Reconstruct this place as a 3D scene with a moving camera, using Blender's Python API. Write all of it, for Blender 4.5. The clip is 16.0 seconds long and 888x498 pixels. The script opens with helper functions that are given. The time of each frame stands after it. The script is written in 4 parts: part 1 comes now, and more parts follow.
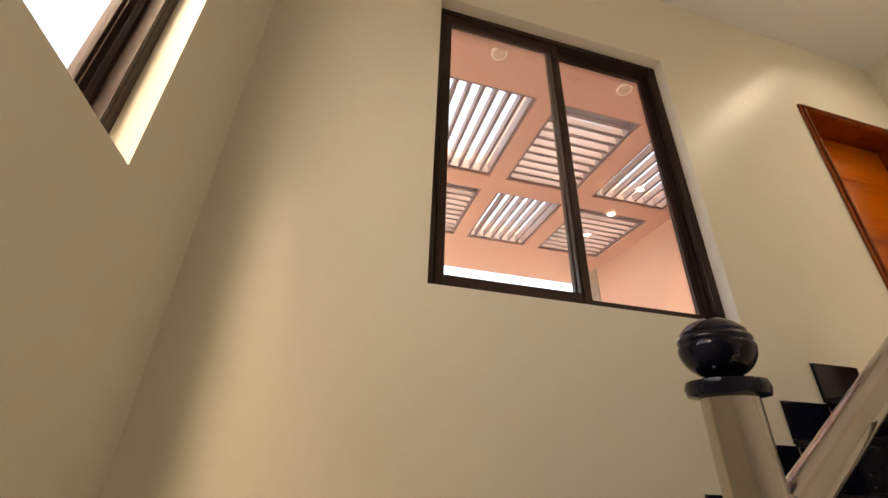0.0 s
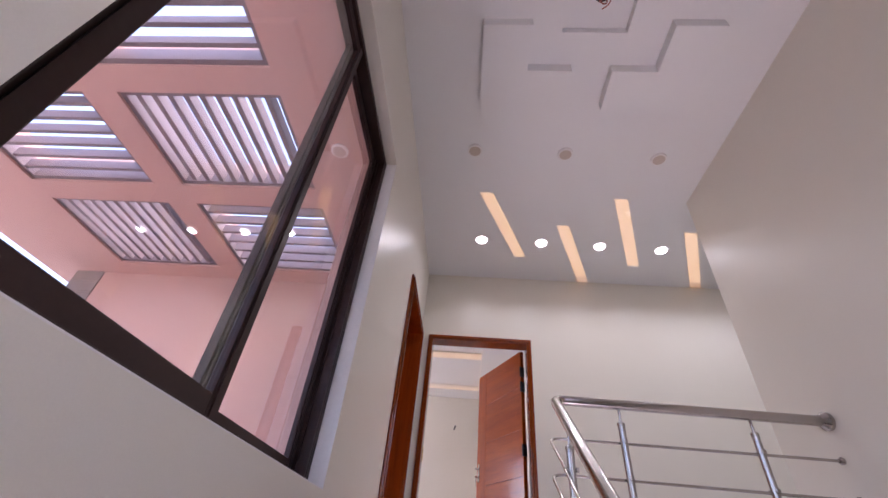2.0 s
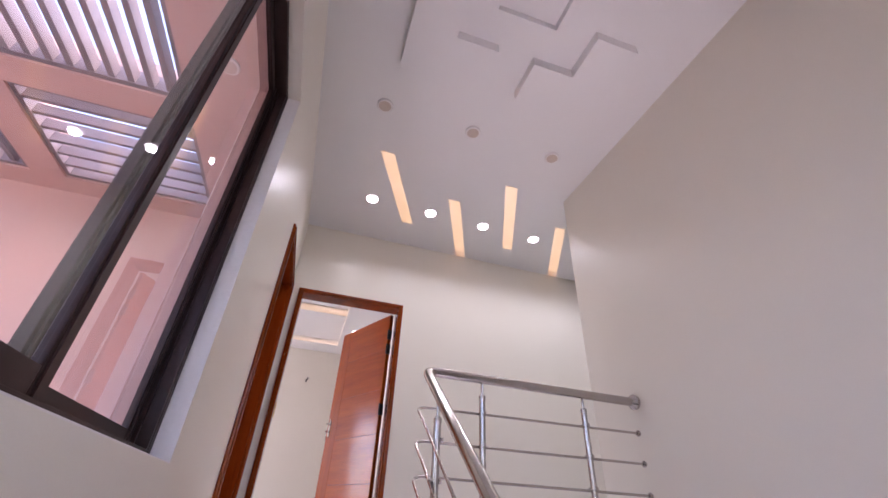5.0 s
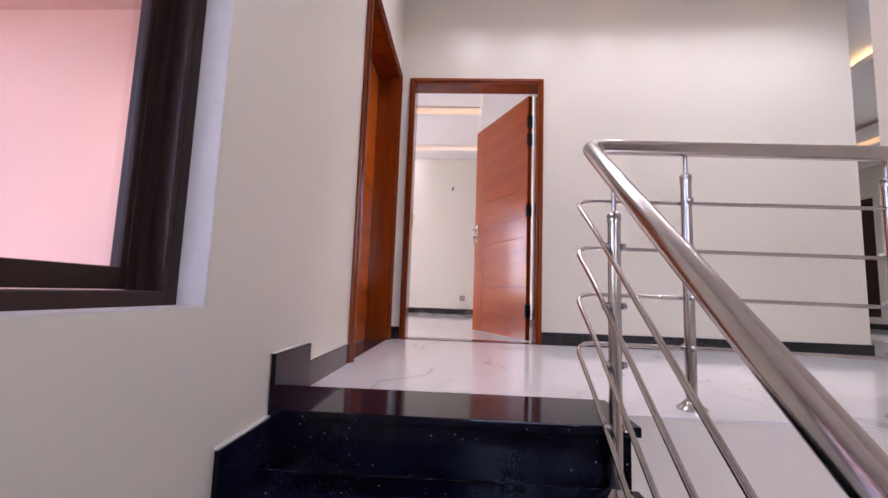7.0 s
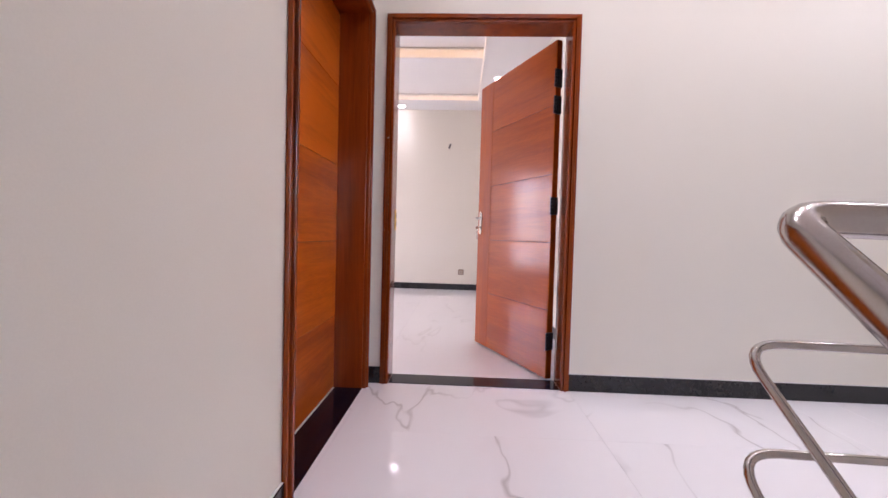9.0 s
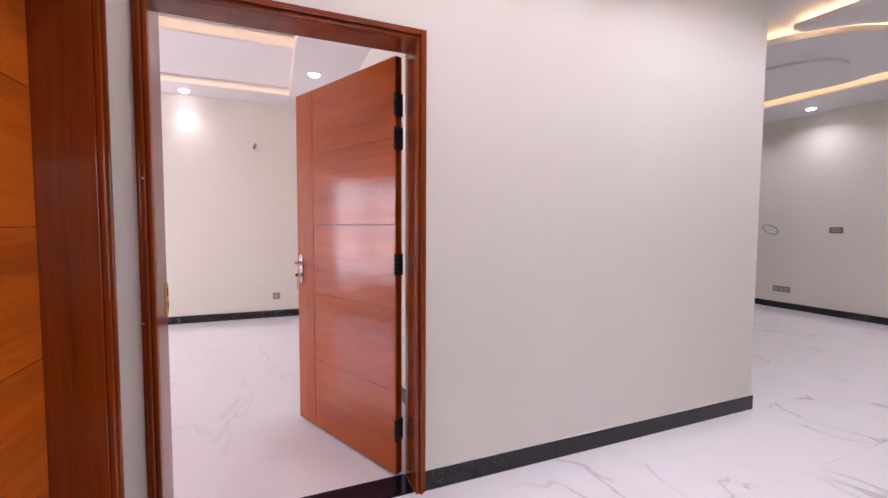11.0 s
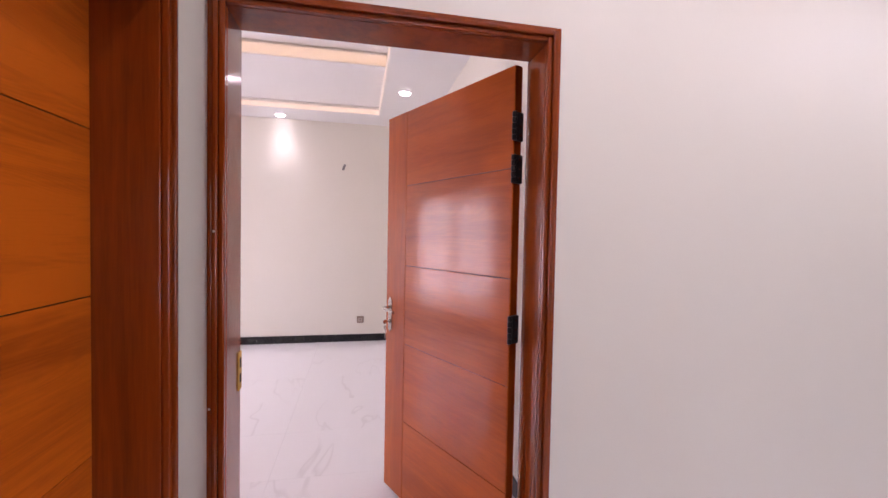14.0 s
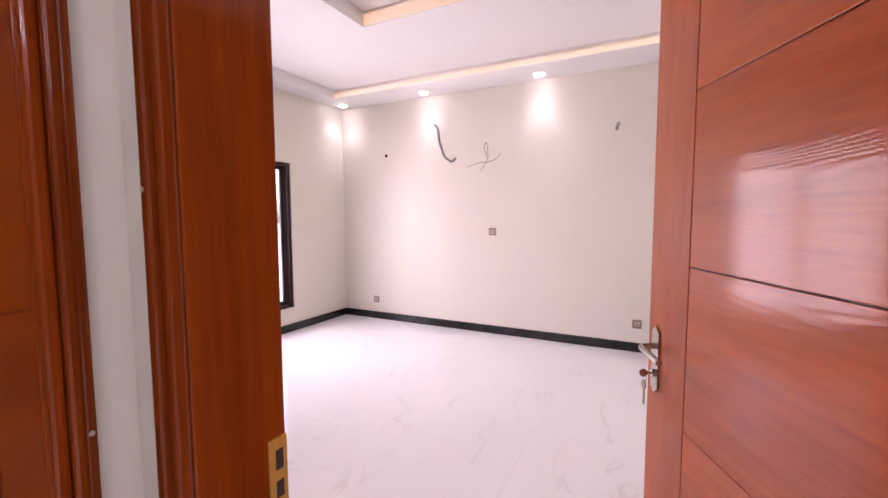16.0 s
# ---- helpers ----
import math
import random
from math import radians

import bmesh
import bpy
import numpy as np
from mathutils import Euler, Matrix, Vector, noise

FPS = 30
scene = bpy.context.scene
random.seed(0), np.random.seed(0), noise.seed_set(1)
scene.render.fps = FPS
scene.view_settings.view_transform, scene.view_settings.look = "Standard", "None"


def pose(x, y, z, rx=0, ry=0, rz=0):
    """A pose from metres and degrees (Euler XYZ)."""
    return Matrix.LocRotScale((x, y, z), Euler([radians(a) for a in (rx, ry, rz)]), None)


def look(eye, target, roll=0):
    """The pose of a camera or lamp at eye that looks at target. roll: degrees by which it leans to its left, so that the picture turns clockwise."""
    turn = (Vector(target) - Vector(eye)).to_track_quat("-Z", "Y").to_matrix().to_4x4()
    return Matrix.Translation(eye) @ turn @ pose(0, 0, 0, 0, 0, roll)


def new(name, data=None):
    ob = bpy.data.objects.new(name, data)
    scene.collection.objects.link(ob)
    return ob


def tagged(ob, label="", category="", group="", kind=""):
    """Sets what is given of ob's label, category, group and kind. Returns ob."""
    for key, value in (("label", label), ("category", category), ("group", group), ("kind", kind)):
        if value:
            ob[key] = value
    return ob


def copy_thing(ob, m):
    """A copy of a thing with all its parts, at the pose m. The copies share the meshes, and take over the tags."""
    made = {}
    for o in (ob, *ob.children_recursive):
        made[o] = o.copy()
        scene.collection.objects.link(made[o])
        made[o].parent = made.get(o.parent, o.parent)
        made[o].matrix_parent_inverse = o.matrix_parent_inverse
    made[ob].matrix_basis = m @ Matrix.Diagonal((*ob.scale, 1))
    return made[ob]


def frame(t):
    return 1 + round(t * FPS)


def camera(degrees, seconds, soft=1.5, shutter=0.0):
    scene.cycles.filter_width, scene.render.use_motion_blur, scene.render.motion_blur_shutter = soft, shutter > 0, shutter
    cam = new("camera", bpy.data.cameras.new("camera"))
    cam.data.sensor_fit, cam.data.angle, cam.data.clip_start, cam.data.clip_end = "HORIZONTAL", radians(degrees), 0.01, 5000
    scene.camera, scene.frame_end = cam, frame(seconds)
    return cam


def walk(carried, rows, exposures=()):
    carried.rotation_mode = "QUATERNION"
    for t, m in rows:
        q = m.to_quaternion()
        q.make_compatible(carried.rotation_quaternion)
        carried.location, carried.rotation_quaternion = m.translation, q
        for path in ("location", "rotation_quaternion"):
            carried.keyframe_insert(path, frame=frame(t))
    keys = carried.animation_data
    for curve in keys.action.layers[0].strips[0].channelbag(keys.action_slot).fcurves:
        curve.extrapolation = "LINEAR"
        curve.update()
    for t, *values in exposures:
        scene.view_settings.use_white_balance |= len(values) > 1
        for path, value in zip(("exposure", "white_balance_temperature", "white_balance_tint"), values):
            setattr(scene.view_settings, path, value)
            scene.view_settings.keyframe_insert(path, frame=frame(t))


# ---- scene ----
cam = camera(94.0, 16.0)
PATH = [
    (0, (-4.363, -1.537, -0.321), (-3.912, 0.184, 0.592), 1.9),
    (0.5, (-4.377, -1.193, -0.211), (-3.423, 0.295, 0.724), 3.5),
    (1, (-4.373, -0.939, -0.107), (-3.004, 0.119, 0.897), 4.1),
    (1.5, (-4.368, -0.722, 0.03), (-2.809, -0.144, 1.142), 5.5),
    (2, (-4.269, -0.55, 0.111), (-2.695, -0.403, 1.336), 5.9),
    (2.5, (-4.259, -0.46, 0.199), (-2.761, -0.626, 1.514), 5.9),
    (3, (-4.314, -0.343, 0.259), (-2.901, -0.738, 1.618), 5.0),
    (3.2, (-4.329, -0.341, 0.248), (-2.955, -0.785, 1.632), 4.9),
    (5.3, (-4.161, -0.435, 0.194), (-2.461, -0.86, 1.159), 3.5),
    (5.5, (-4.055, -0.473, 0.187), (-2.283, -0.814, 1.049), 3.5),
    (6, (-3.784, -0.476, 0.212), (-1.886, -0.634, 0.823), 2.5),
    (6.5, (-3.559, -0.51, 0.288), (-1.596, -0.54, 0.67), 2.0),
    (7, (-3.363, -0.6, 0.375), (-1.377, -0.495, 0.589), 2.0),
    (7.5, (-3.13, -0.593, 0.458), (-1.138, -0.449, 0.557), 1.9),
    (8, (-2.875, -0.571, 0.645), (-0.881, -0.423, 0.626), 1.9),
    (8.2, (-2.786, -0.566, 0.713), (-0.792, -0.41, 0.677), 1.9),
    (10.3, (-2.054, -0.524, 1.196), (-0.09, -0.881, 1.073), 0.6),
    (10.5, (-1.996, -0.517, 1.254), (-0.055, -0.982, 1.131), 0.5),
    (11, (-1.862, -0.552, 1.301), (-0.013, -1.308, 1.19), 0.3),
    (11.5, (-1.679, -0.616, 1.397), (0.018, -1.671, 1.294), 0.4),
    (12, (-1.6, -0.587, 1.461), (-0.08, -1.885, 1.38), 0.7),
    (12.5, (-1.579, -0.439, 1.478), (-0.196, -1.882, 1.418), 0.8),
    (13, (-1.575, -0.408, 1.481), (-0.178, -1.839, 1.443), 0.5),
    (13.5, (-1.482, -0.441, 1.473), (0.245, -1.449, 1.433), 0.8),
    (13.8, (-1.419, -0.483, 1.466), (0.474, -1.129, 1.423), 0.9),
    (14, (-1.376, -0.532, 1.468), (0.583, -0.934, 1.407), 1.1),
    (14.5, (-1.23, -0.613, 1.455), (0.768, -0.573, 1.38), 0.6),
    (15, (-0.949, -0.639, 1.454), (1.025, -0.328, 1.38), 0.1),
    (15.5, (-0.647, -0.662, 1.446), (1.264, -0.084, 1.332), -0.2),
    (16, (-0.335, -0.698, 1.433), (1.442, 0.207, 1.28), -0.2),
]
EXPOSURES = [(0, 3.15, 10500, 14), (0.25, 3.0, 7800, 18), (0.5, 2.97, 6430, 24), (1.0, 2.83, 6280, 28), (1.5, 2.8, 6280, 32), (3.0, 3.08, 6280, 33), (5.5, 3.12, 6280, 33), (7, 3.36, 6280, 33), (8, 3.39, 6280, 33), (10.5, 3.37, 6310, 34), (11.0, 3.33, 6320, 36), (11.5, 3.1, 6330, 36), (13, 3.04, 6330, 37), (13.5, 3.0, 6350, 37), (14.0, 3.28, 6380, 38), (14.5, 3.5, 6430, 39), (15.5, 3.57, 6510, 40), (16, 3.35, 6510, 39)]
walk(cam, [(t, look(eye, target, roll)) for t, eye, target, roll in PATH], EXPOSURES)

XW = -4.92                             # wall behind the landing

# ---- world and large lights ----
world = bpy.data.worlds.new("sky_world")
scene.world = world
world.use_nodes = True
wn = world.node_tree.nodes
sky = wn.new("ShaderNodeTexSky")
sky.sky_type = "NISHITA"
sky.sun_disc = False
sky.sun_elevation, sky.sun_rotation = radians(58), radians(200)
sky.air_density, sky.dust_density = 1.0, 4.0
wn["Background"].inputs["Strength"].default_value = 0.14
world.node_tree.links.new(sky.outputs["Color"], wn["Background"].inputs["Color"])
SUN = bpy.data.lights.new("sun", "SUN")
SUN.energy, SUN.angle, SUN.color = 0.35, radians(12), (1.0, 0.95, 0.88)
new("sun", SUN).matrix_world = look((0, 0, 20), (3.6, 10, 4))

def disc_lamp(name, watts):
    d = bpy.data.lights.new(name, "AREA")
    d.shape, d.size, d.energy, d.color = "DISK", 0.10, watts, (0.95, 0.98, 1.0)
    d.spread = radians(172)
    return d


DOWN = disc_lamp("downlight_lamp", 0.44)
DOWN.spread, DOWN.color = radians(136), (0.92, 0.985, 0.98)
DOWN_HALL = disc_lamp("hall_downlight_lamp", 0.95)
DOWN_BED = disc_lamp("bedroom_downlight_lamp", 0.14)
DOWN_BED.spread = radians(95)

WINLIGHT = bpy.data.lights.new("bedroom_window_daylight", "AREA")
WINLIGHT.shape, WINLIGHT.size, WINLIGHT.size_y, WINLIGHT.energy, WINLIGHT.color = "RECTANGLE", 1.5, 1.7, 5.8, (1.0, 0.95, 0.93)
new("bedroom_window_daylight", WINLIGHT).matrix_world = look((2.67, 3.60, 1.2), (2.67, 0, 1.2))

LANDLIGHT = bpy.data.lights.new("landing_window_daylight", "AREA")
LANDLIGHT.shape, LANDLIGHT.size, LANDLIGHT.size_y, LANDLIGHT.energy, LANDLIGHT.color = "RECTANGLE", 1.3, 1.85, 0.10, (0.95, 0.96, 1.0)
LANDLIGHT.spread = radians(120)
new("landing_window_daylight", LANDLIGHT).matrix_world = look((XW - 0.26, -1.213, 1.28), (XW + 1.5, -1.213, -0.4))

LOWLIGHT = bpy.data.lights.new("lower_storey_fill", "AREA")      # lamp added in the closed pit, for unseen light from the storey below
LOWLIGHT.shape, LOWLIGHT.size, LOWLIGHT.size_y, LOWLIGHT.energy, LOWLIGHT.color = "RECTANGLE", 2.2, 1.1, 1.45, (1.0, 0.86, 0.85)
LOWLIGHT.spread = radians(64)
new("lower_storey_fill", LOWLIGHT).matrix_world = look((-3.6, -1.8, -2.9), (-3.6, -1.799, 0))

# Fill lamp added to brighten the far room; no such source is known.
FARLIGHT = bpy.data.lights.new("far_room_fill", "AREA")
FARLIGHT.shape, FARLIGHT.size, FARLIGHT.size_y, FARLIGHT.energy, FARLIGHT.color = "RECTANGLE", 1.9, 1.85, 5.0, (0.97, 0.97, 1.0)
new("far_room_fill", FARLIGHT).matrix_world = look((-2.26, -12.2, 1.25), (0, -12.2, 1.25))

# ---- materials ----


def material(name, color, rough=0.5, metal=0.0, vary=0.06, scale=3.0, fine=60.0, bump=0.02, coat=0.0, spec=0.5):
    """A plain surface with stains at a large scale, grain at a small one and a fine relief."""
    m = bpy.data.materials.new(name)
    m.use_nodes = True
    n, l = m.node_tree.nodes, m.node_tree.links
    b = n["Principled BSDF"]
    b.inputs["Metallic"].default_value = metal
    b.inputs["Coat Weight"].default_value = coat
    b.inputs["Coat Roughness"].default_value = 0.08
    b.inputs["Specular IOR Level"].default_value = spec
    tc = n.new("ShaderNodeTexCoord")
    big, small = n.new("ShaderNodeTexNoise"), n.new("ShaderNodeTexNoise")
    big.inputs["Scale"].default_value, small.inputs["Scale"].default_value = scale, fine
    big.inputs["Detail"].default_value, small.inputs["Detail"].default_value = 4, 3
    for k in (big, small):
        l.new(tc.outputs["Object"], k.inputs["Vector"])
    add = n.new("ShaderNodeMath")
    add.operation = "ADD"
    l.new(big.outputs["Fac"], add.inputs[0])
    l.new(small.outputs["Fac"], add.inputs[1])
    ramp = n.new("ShaderNodeMapRange")
    ramp.inputs["From Min"].default_value, ramp.inputs["From Max"].default_value = 0.7, 1.3
    ramp.inputs["To Min"].default_value, ramp.inputs["To Max"].default_value = 1 - vary, 1 + vary
    l.new(add.outputs[0], ramp.inputs["Value"])
    mix = n.new("ShaderNodeVectorMath")
    mix.operation = "SCALE"
    mix.inputs[0].default_value = color
    l.new(ramp.outputs[0], mix.inputs["Scale"])
    l.new(mix.outputs[0], b.inputs["Base Color"])
    rr = n.new("ShaderNodeMapRange")
    rr.inputs["To Min"].default_value, rr.inputs["To Max"].default_value = rough * 0.8, min(1, rough * 1.2)
    l.new(big.outputs["Fac"], rr.inputs["Value"])
    l.new(rr.outputs[0], b.inputs["Roughness"])
    if bump:
        bp = n.new("ShaderNodeBump")
        bp.inputs["Strength"].default_value, bp.inputs["Distance"].default_value = bump, 0.01
        l.new(small.outputs["Fac"], bp.inputs["Height"])
        l.new(bp.outputs[0], b.inputs["Normal"])
    return m


def glow(name, color, strength):
    m = bpy.data.materials.new(name)
    m.use_nodes = True
    b = m.node_tree.nodes["Principled BSDF"]
    b.inputs["Base Color"].default_value = (0.8, 0.8, 0.8, 1)
    b.inputs["Emission Color"].default_value = (*color, 1)
    b.inputs["Emission Strength"].default_value = strength
    return m


def glass(name):
    m = bpy.data.materials.new(name)
    m.use_nodes = True
    b = m.node_tree.nodes["Principled BSDF"]
    b.inputs["Base Color"].default_value = (0.93, 0.95, 0.95, 1)
    b.inputs["Roughness"].default_value = 0.0
    b.inputs["IOR"].default_value = 1.38
    b.inputs["Transmission Weight"].default_value = 1.0
    return m


def wood(name, light, dark, rough, along="Z", coat=0.5, stretch=14.0, figure=0.13):
    """Varnished veneer: long streaks and cathedral rings along one axis."""
    m = bpy.data.materials.new(name)
    m.use_nodes = True
    n, l = m.node_tree.nodes, m.node_tree.links
    b = n["Principled BSDF"]
    tc, mp = n.new("ShaderNodeTexCoord"), n.new("ShaderNodeMapping")
    info = n.new("ShaderNodeObjectInfo")
    shift = n.new("ShaderNodeVectorMath")
    shift.operation = "MULTIPLY_ADD"
    shift.inputs[1].default_value = (7.0, 3.0, 5.0)
    l.new(info.outputs["Random"], shift.inputs[0])
    l.new(tc.outputs["Object"], shift.inputs[2])
    l.new(shift.outputs[0], mp.inputs["Vector"])
    sc = [stretch, stretch, stretch]
    sc["XYZ".index(along)] = 1.1
    mp.inputs["Scale"].default_value = sc
    grain, blot, fib = n.new("ShaderNodeTexNoise"), n.new("ShaderNodeTexNoise"), n.new("ShaderNodeTexNoise")
    grain.inputs["Scale"].default_value, grain.inputs["Detail"].default_value, grain.inputs["Distortion"].default_value = 1.2, 6, 1.4
    blot.inputs["Scale"].default_value = 0.35
    fib.inputs["Scale"].default_value, fib.inputs["Detail"].default_value = 9, 2
    for k in (grain, blot, fib):
        l.new(mp.outputs[0], k.inputs["Vector"])
    s1, s2 = n.new("ShaderNodeMath"), n.new("ShaderNodeMath")
    s1.operation = s2.operation = "MULTIPLY_ADD"
    s1.inputs[1].default_value, s2.inputs[1].default_value = 0.55, 0.25
    l.new(grain.outputs["Fac"], s1.inputs[0])
    l.new(blot.outputs["Fac"], s1.inputs[2])
    l.new(fib.outputs["Fac"], s2.inputs[0])
    l.new(s1.outputs[0], s2.inputs[2])
    fig, ring = n.new("ShaderNodeTexNoise"), n.new("ShaderNodeMath")
    fig.inputs["Scale"].default_value, fig.inputs["Detail"].default_value = 0.42, 2
    l.new(mp.outputs[0], fig.inputs["Vector"])
    turn = n.new("ShaderNodeMath")
    turn.operation, turn.inputs[1].default_value = "MULTIPLY", 52.0
    ring.operation, ring.inputs[1].default_value = "PINGPONG", 0.5
    l.new(fig.outputs["Fac"], turn.inputs[0])
    l.new(turn.outputs[0], ring.inputs[0])
    s3 = n.new("ShaderNodeMath")
    s3.operation, s3.inputs[1].default_value = "MULTIPLY_ADD", -figure
    l.new(ring.outputs[0], s3.inputs[0])
    l.new(s2.outputs[0], s3.inputs[2])
    relief = n.new("ShaderNodeMath")
    relief.operation, relief.inputs[1].default_value = "MULTIPLY_ADD", 0.6 if figure else 0.0
    l.new(ring.outputs[0], relief.inputs[0])
    l.new(grain.outputs["Fac"], relief.inputs[2])
    cr = n.new("ShaderNodeValToRGB")
    cr.color_ramp.elements[0].position, cr.color_ramp.elements[0].color = 0.56, (*dark, 1)
    cr.color_ramp.elements[1].position, cr.color_ramp.elements[1].color = 1.12 - 0.12, (*light, 1)
    l.new(s3.outputs[0], cr.inputs["Fac"])
    l.new(cr.outputs[0], b.inputs["Base Color"])
    b.inputs["Roughness"].default_value = rough
    b.inputs["Coat Weight"].default_value = coat
    b.inputs["Specular IOR Level"].default_value = 0.15
    b.inputs["Coat Roughness"].default_value = 0.10
    bp = n.new("ShaderNodeBump")
    bp.inputs["Strength"].default_value, bp.inputs["Distance"].default_value = 0.09, 0.004
    l.new(relief.outputs[0], bp.inputs["Height"])
    l.new(bp.outputs[0], b.inputs["Normal"])
    l.new(bp.outputs[0], b.inputs["Coat Normal"])
    return m


def marble(name, veins=0.62):
    """Polished white porcelain with thin grey veins that start anew on each tile."""
    m = bpy.data.materials.new(name)
    m.use_nodes = True
    n, l = m.node_tree.nodes, m.node_tree.links
    b = n["Principled BSDF"]
    tc, info, shift = n.new("ShaderNodeTexCoord"), n.new("ShaderNodeObjectInfo"), n.new("ShaderNodeVectorMath")
    shift.operation = "MULTIPLY_ADD"
    shift.inputs[1].default_value = (40.0, 23.0, 11.0)
    l.new(info.outputs["Random"], shift.inputs[0])
    l.new(tc.outputs["Object"], shift.inputs[2])
    mp = n.new("ShaderNodeMapping")
    mp.inputs["Rotation"].default_value = (0, 0, 0.6)
    mp.inputs["Scale"].default_value = (1.0, 2.1, 1.0)
    l.new(shift.outputs[0], mp.inputs["Vector"])
    warp = n.new("ShaderNodeTexNoise")
    warp.inputs["Scale"].default_value, warp.inputs["Detail"].default_value, warp.inputs["Distortion"].default_value = 0.55, 4, 0.5
    l.new(mp.outputs[0], warp.inputs["Vector"])
    off = n.new("ShaderNodeMath")
    off.operation = "SUBTRACT"
    off.inputs[1].default_value = 0.5
    l.new(warp.outputs["Fac"], off.inputs[0])
    ab = n.new("ShaderNodeMath")
    ab.operation = "ABSOLUTE"
    l.new(off.outputs[0], ab.inputs[0])
    line = n.new("ShaderNodeMapRange")
    line.inputs["From Min"].default_value, line.inputs["From Max"].default_value = 0.0, 0.008
    line.inputs["To Min"].default_value, line.inputs["To Max"].default_value = 1.0, 0.0
    l.new(ab.outputs[0], line.inputs["Value"])
    soft = n.new("ShaderNodeMapRange")
    soft.inputs["From Min"].default_value, soft.inputs["From Max"].default_value = 0.0, 0.06
    soft.inputs["To Min"].default_value, soft.inputs["To Max"].default_value = 0.12, 0.0
    l.new(ab.outputs[0], soft.inputs["Value"])
    mask = n.new("ShaderNodeTexNoise")
    mask.inputs["Scale"].default_value = 1.7
    l.new(shift.outputs[0], mask.inputs["Vector"])
    mr = n.new("ShaderNodeMapRange")
    mr.inputs["From Min"].default_value, mr.inputs["From Max"].default_value = 0.40, 0.60
    mr.inputs["To Max"].default_value = veins
    l.new(mask.outputs["Fac"], mr.inputs["Value"])
    sm, mul = n.new("ShaderNodeMath"), n.new("ShaderNodeMath")
    sm.operation, mul.operation = "ADD", "MULTIPLY"
    l.new(line.outputs[0], sm.inputs[0])
    l.new(soft.outputs[0], sm.inputs[1])
    l.new(sm.outputs[0], mul.inputs[0])
    l.new(mr.outputs[0], mul.inputs[1])
    mix = n.new("ShaderNodeMix")
    mix.data_type = "RGBA"
    mix.inputs["A"].default_value = (0.87, 0.86, 0.865, 1)
    mix.inputs["B"].default_value = (0.44, 0.41, 0.40, 1)
    l.new(mul.outputs[0], mix.inputs["Factor"])
    l.new(mix.outputs["Result"], b.inputs["Base Color"])
    b.inputs["Roughness"].default_value = 0.06
    return m


def granite(name):
    """Polished black granite with sparse pale flecks."""
    m = material(name, (0.0040, 0.0050, 0.0135), 0.09, vary=0.12, scale=6, fine=150, bump=0.0, spec=0.25)
    n, l = m.node_tree.nodes, m.node_tree.links
    b = n["Principled BSDF"]
    old = b.inputs["Base Color"].links[0].from_socket
    tc, vo = n.new("ShaderNodeTexCoord"), n.new("ShaderNodeTexVoronoi")
    vo.inputs["Scale"].default_value = 34
    l.new(tc.outputs["Object"], vo.inputs["Vector"])
    dot = n.new("ShaderNodeMapRange")
    dot.inputs["From Min"].default_value, dot.inputs["From Max"].default_value = 0.04, 0.11
    dot.inputs["To Min"].default_value, dot.inputs["To Max"].default_value = 1.0, 0.0
    l.new(vo.outputs["Distance"], dot.inputs["Value"])
    sep = n.new("ShaderNodeSeparateColor")
    l.new(vo.outputs["Color"], sep.inputs[0])
    pick = n.new("ShaderNodeMath")
    pick.operation = "GREATER_THAN"
    pick.inputs[1].default_value = 0.76
    l.new(sep.outputs[0], pick.inputs[0])
    mul = n.new("ShaderNodeMath")
    mul.operation = "MULTIPLY"
    l.new(dot.outputs[0], mul.inputs[0])
    l.new(pick.outputs[0], mul.inputs[1])
    mix = n.new("ShaderNodeMix")
    mix.data_type = "RGBA"
    mix.inputs["B"].default_value = (0.36, 0.38, 0.45, 1)
    l.new(mul.outputs[0], mix.inputs["Factor"])
    l.new(old, mix.inputs["A"])
    l.new(mix.outputs["Result"], b.inputs["Base Color"])
    return m


PAINT = material("cream_paint", (0.78, 0.745, 0.65), 0.38, vary=0.02, scale=1.2, fine=220, bump=0.03)
CEIL = material("white_ceiling_paint", (0.80, 0.80, 0.79), 0.55, vary=0.02, scale=1.0, fine=200, bump=0.02)
REVEAL = material("white_reveal_paint", (0.80, 0.78, 0.76), 0.5, vary=0.03)
SALMON = material("salmon_plaster", (0.56, 0.362, 0.312), 0.75, vary=0.05, scale=1.5, fine=120, bump=0.06)
STONE = material("grey_brown_stone", (0.27, 0.22, 0.20), 0.7, vary=0.15, scale=8)
BLACK = granite("black_granite")
SKIRT = material("black_skirting_tile", (0.014, 0.014, 0.016), 0.14, vary=0.25, scale=9, bump=0.0)
MARBLE = marble("white_marble_tile")
MARBLE_PALE = marble("faintly_veined_marble_tile", 0.2)
GROUT = material("pale_grout", (0.55, 0.54, 0.53), 0.8)
LEAF = wood("varnished_ash_veneer", (0.53, 0.104, 0.006), (0.33, 0.056, 0.004), 0.38)
LEAF_X = wood("varnished_ash_veneer_level", (0.53, 0.104, 0.006), (0.33, 0.056, 0.004), 0.38, along="X")
GOLD = wood("orange_varnished_veneer", (0.60, 0.128, 0.006), (0.30, 0.052, 0.003), 0.36)
GOLD_X = wood("orange_varnished_veneer_level", (0.60, 0.128, 0.006), (0.30, 0.052, 0.003), 0.36, along="X")
FRAME = wood("dark_varnished_hardwood", (0.27, 0.046, 0.004), (0.125, 0.020, 0.002), 0.22, coat=0.6, stretch=22, figure=0.0)
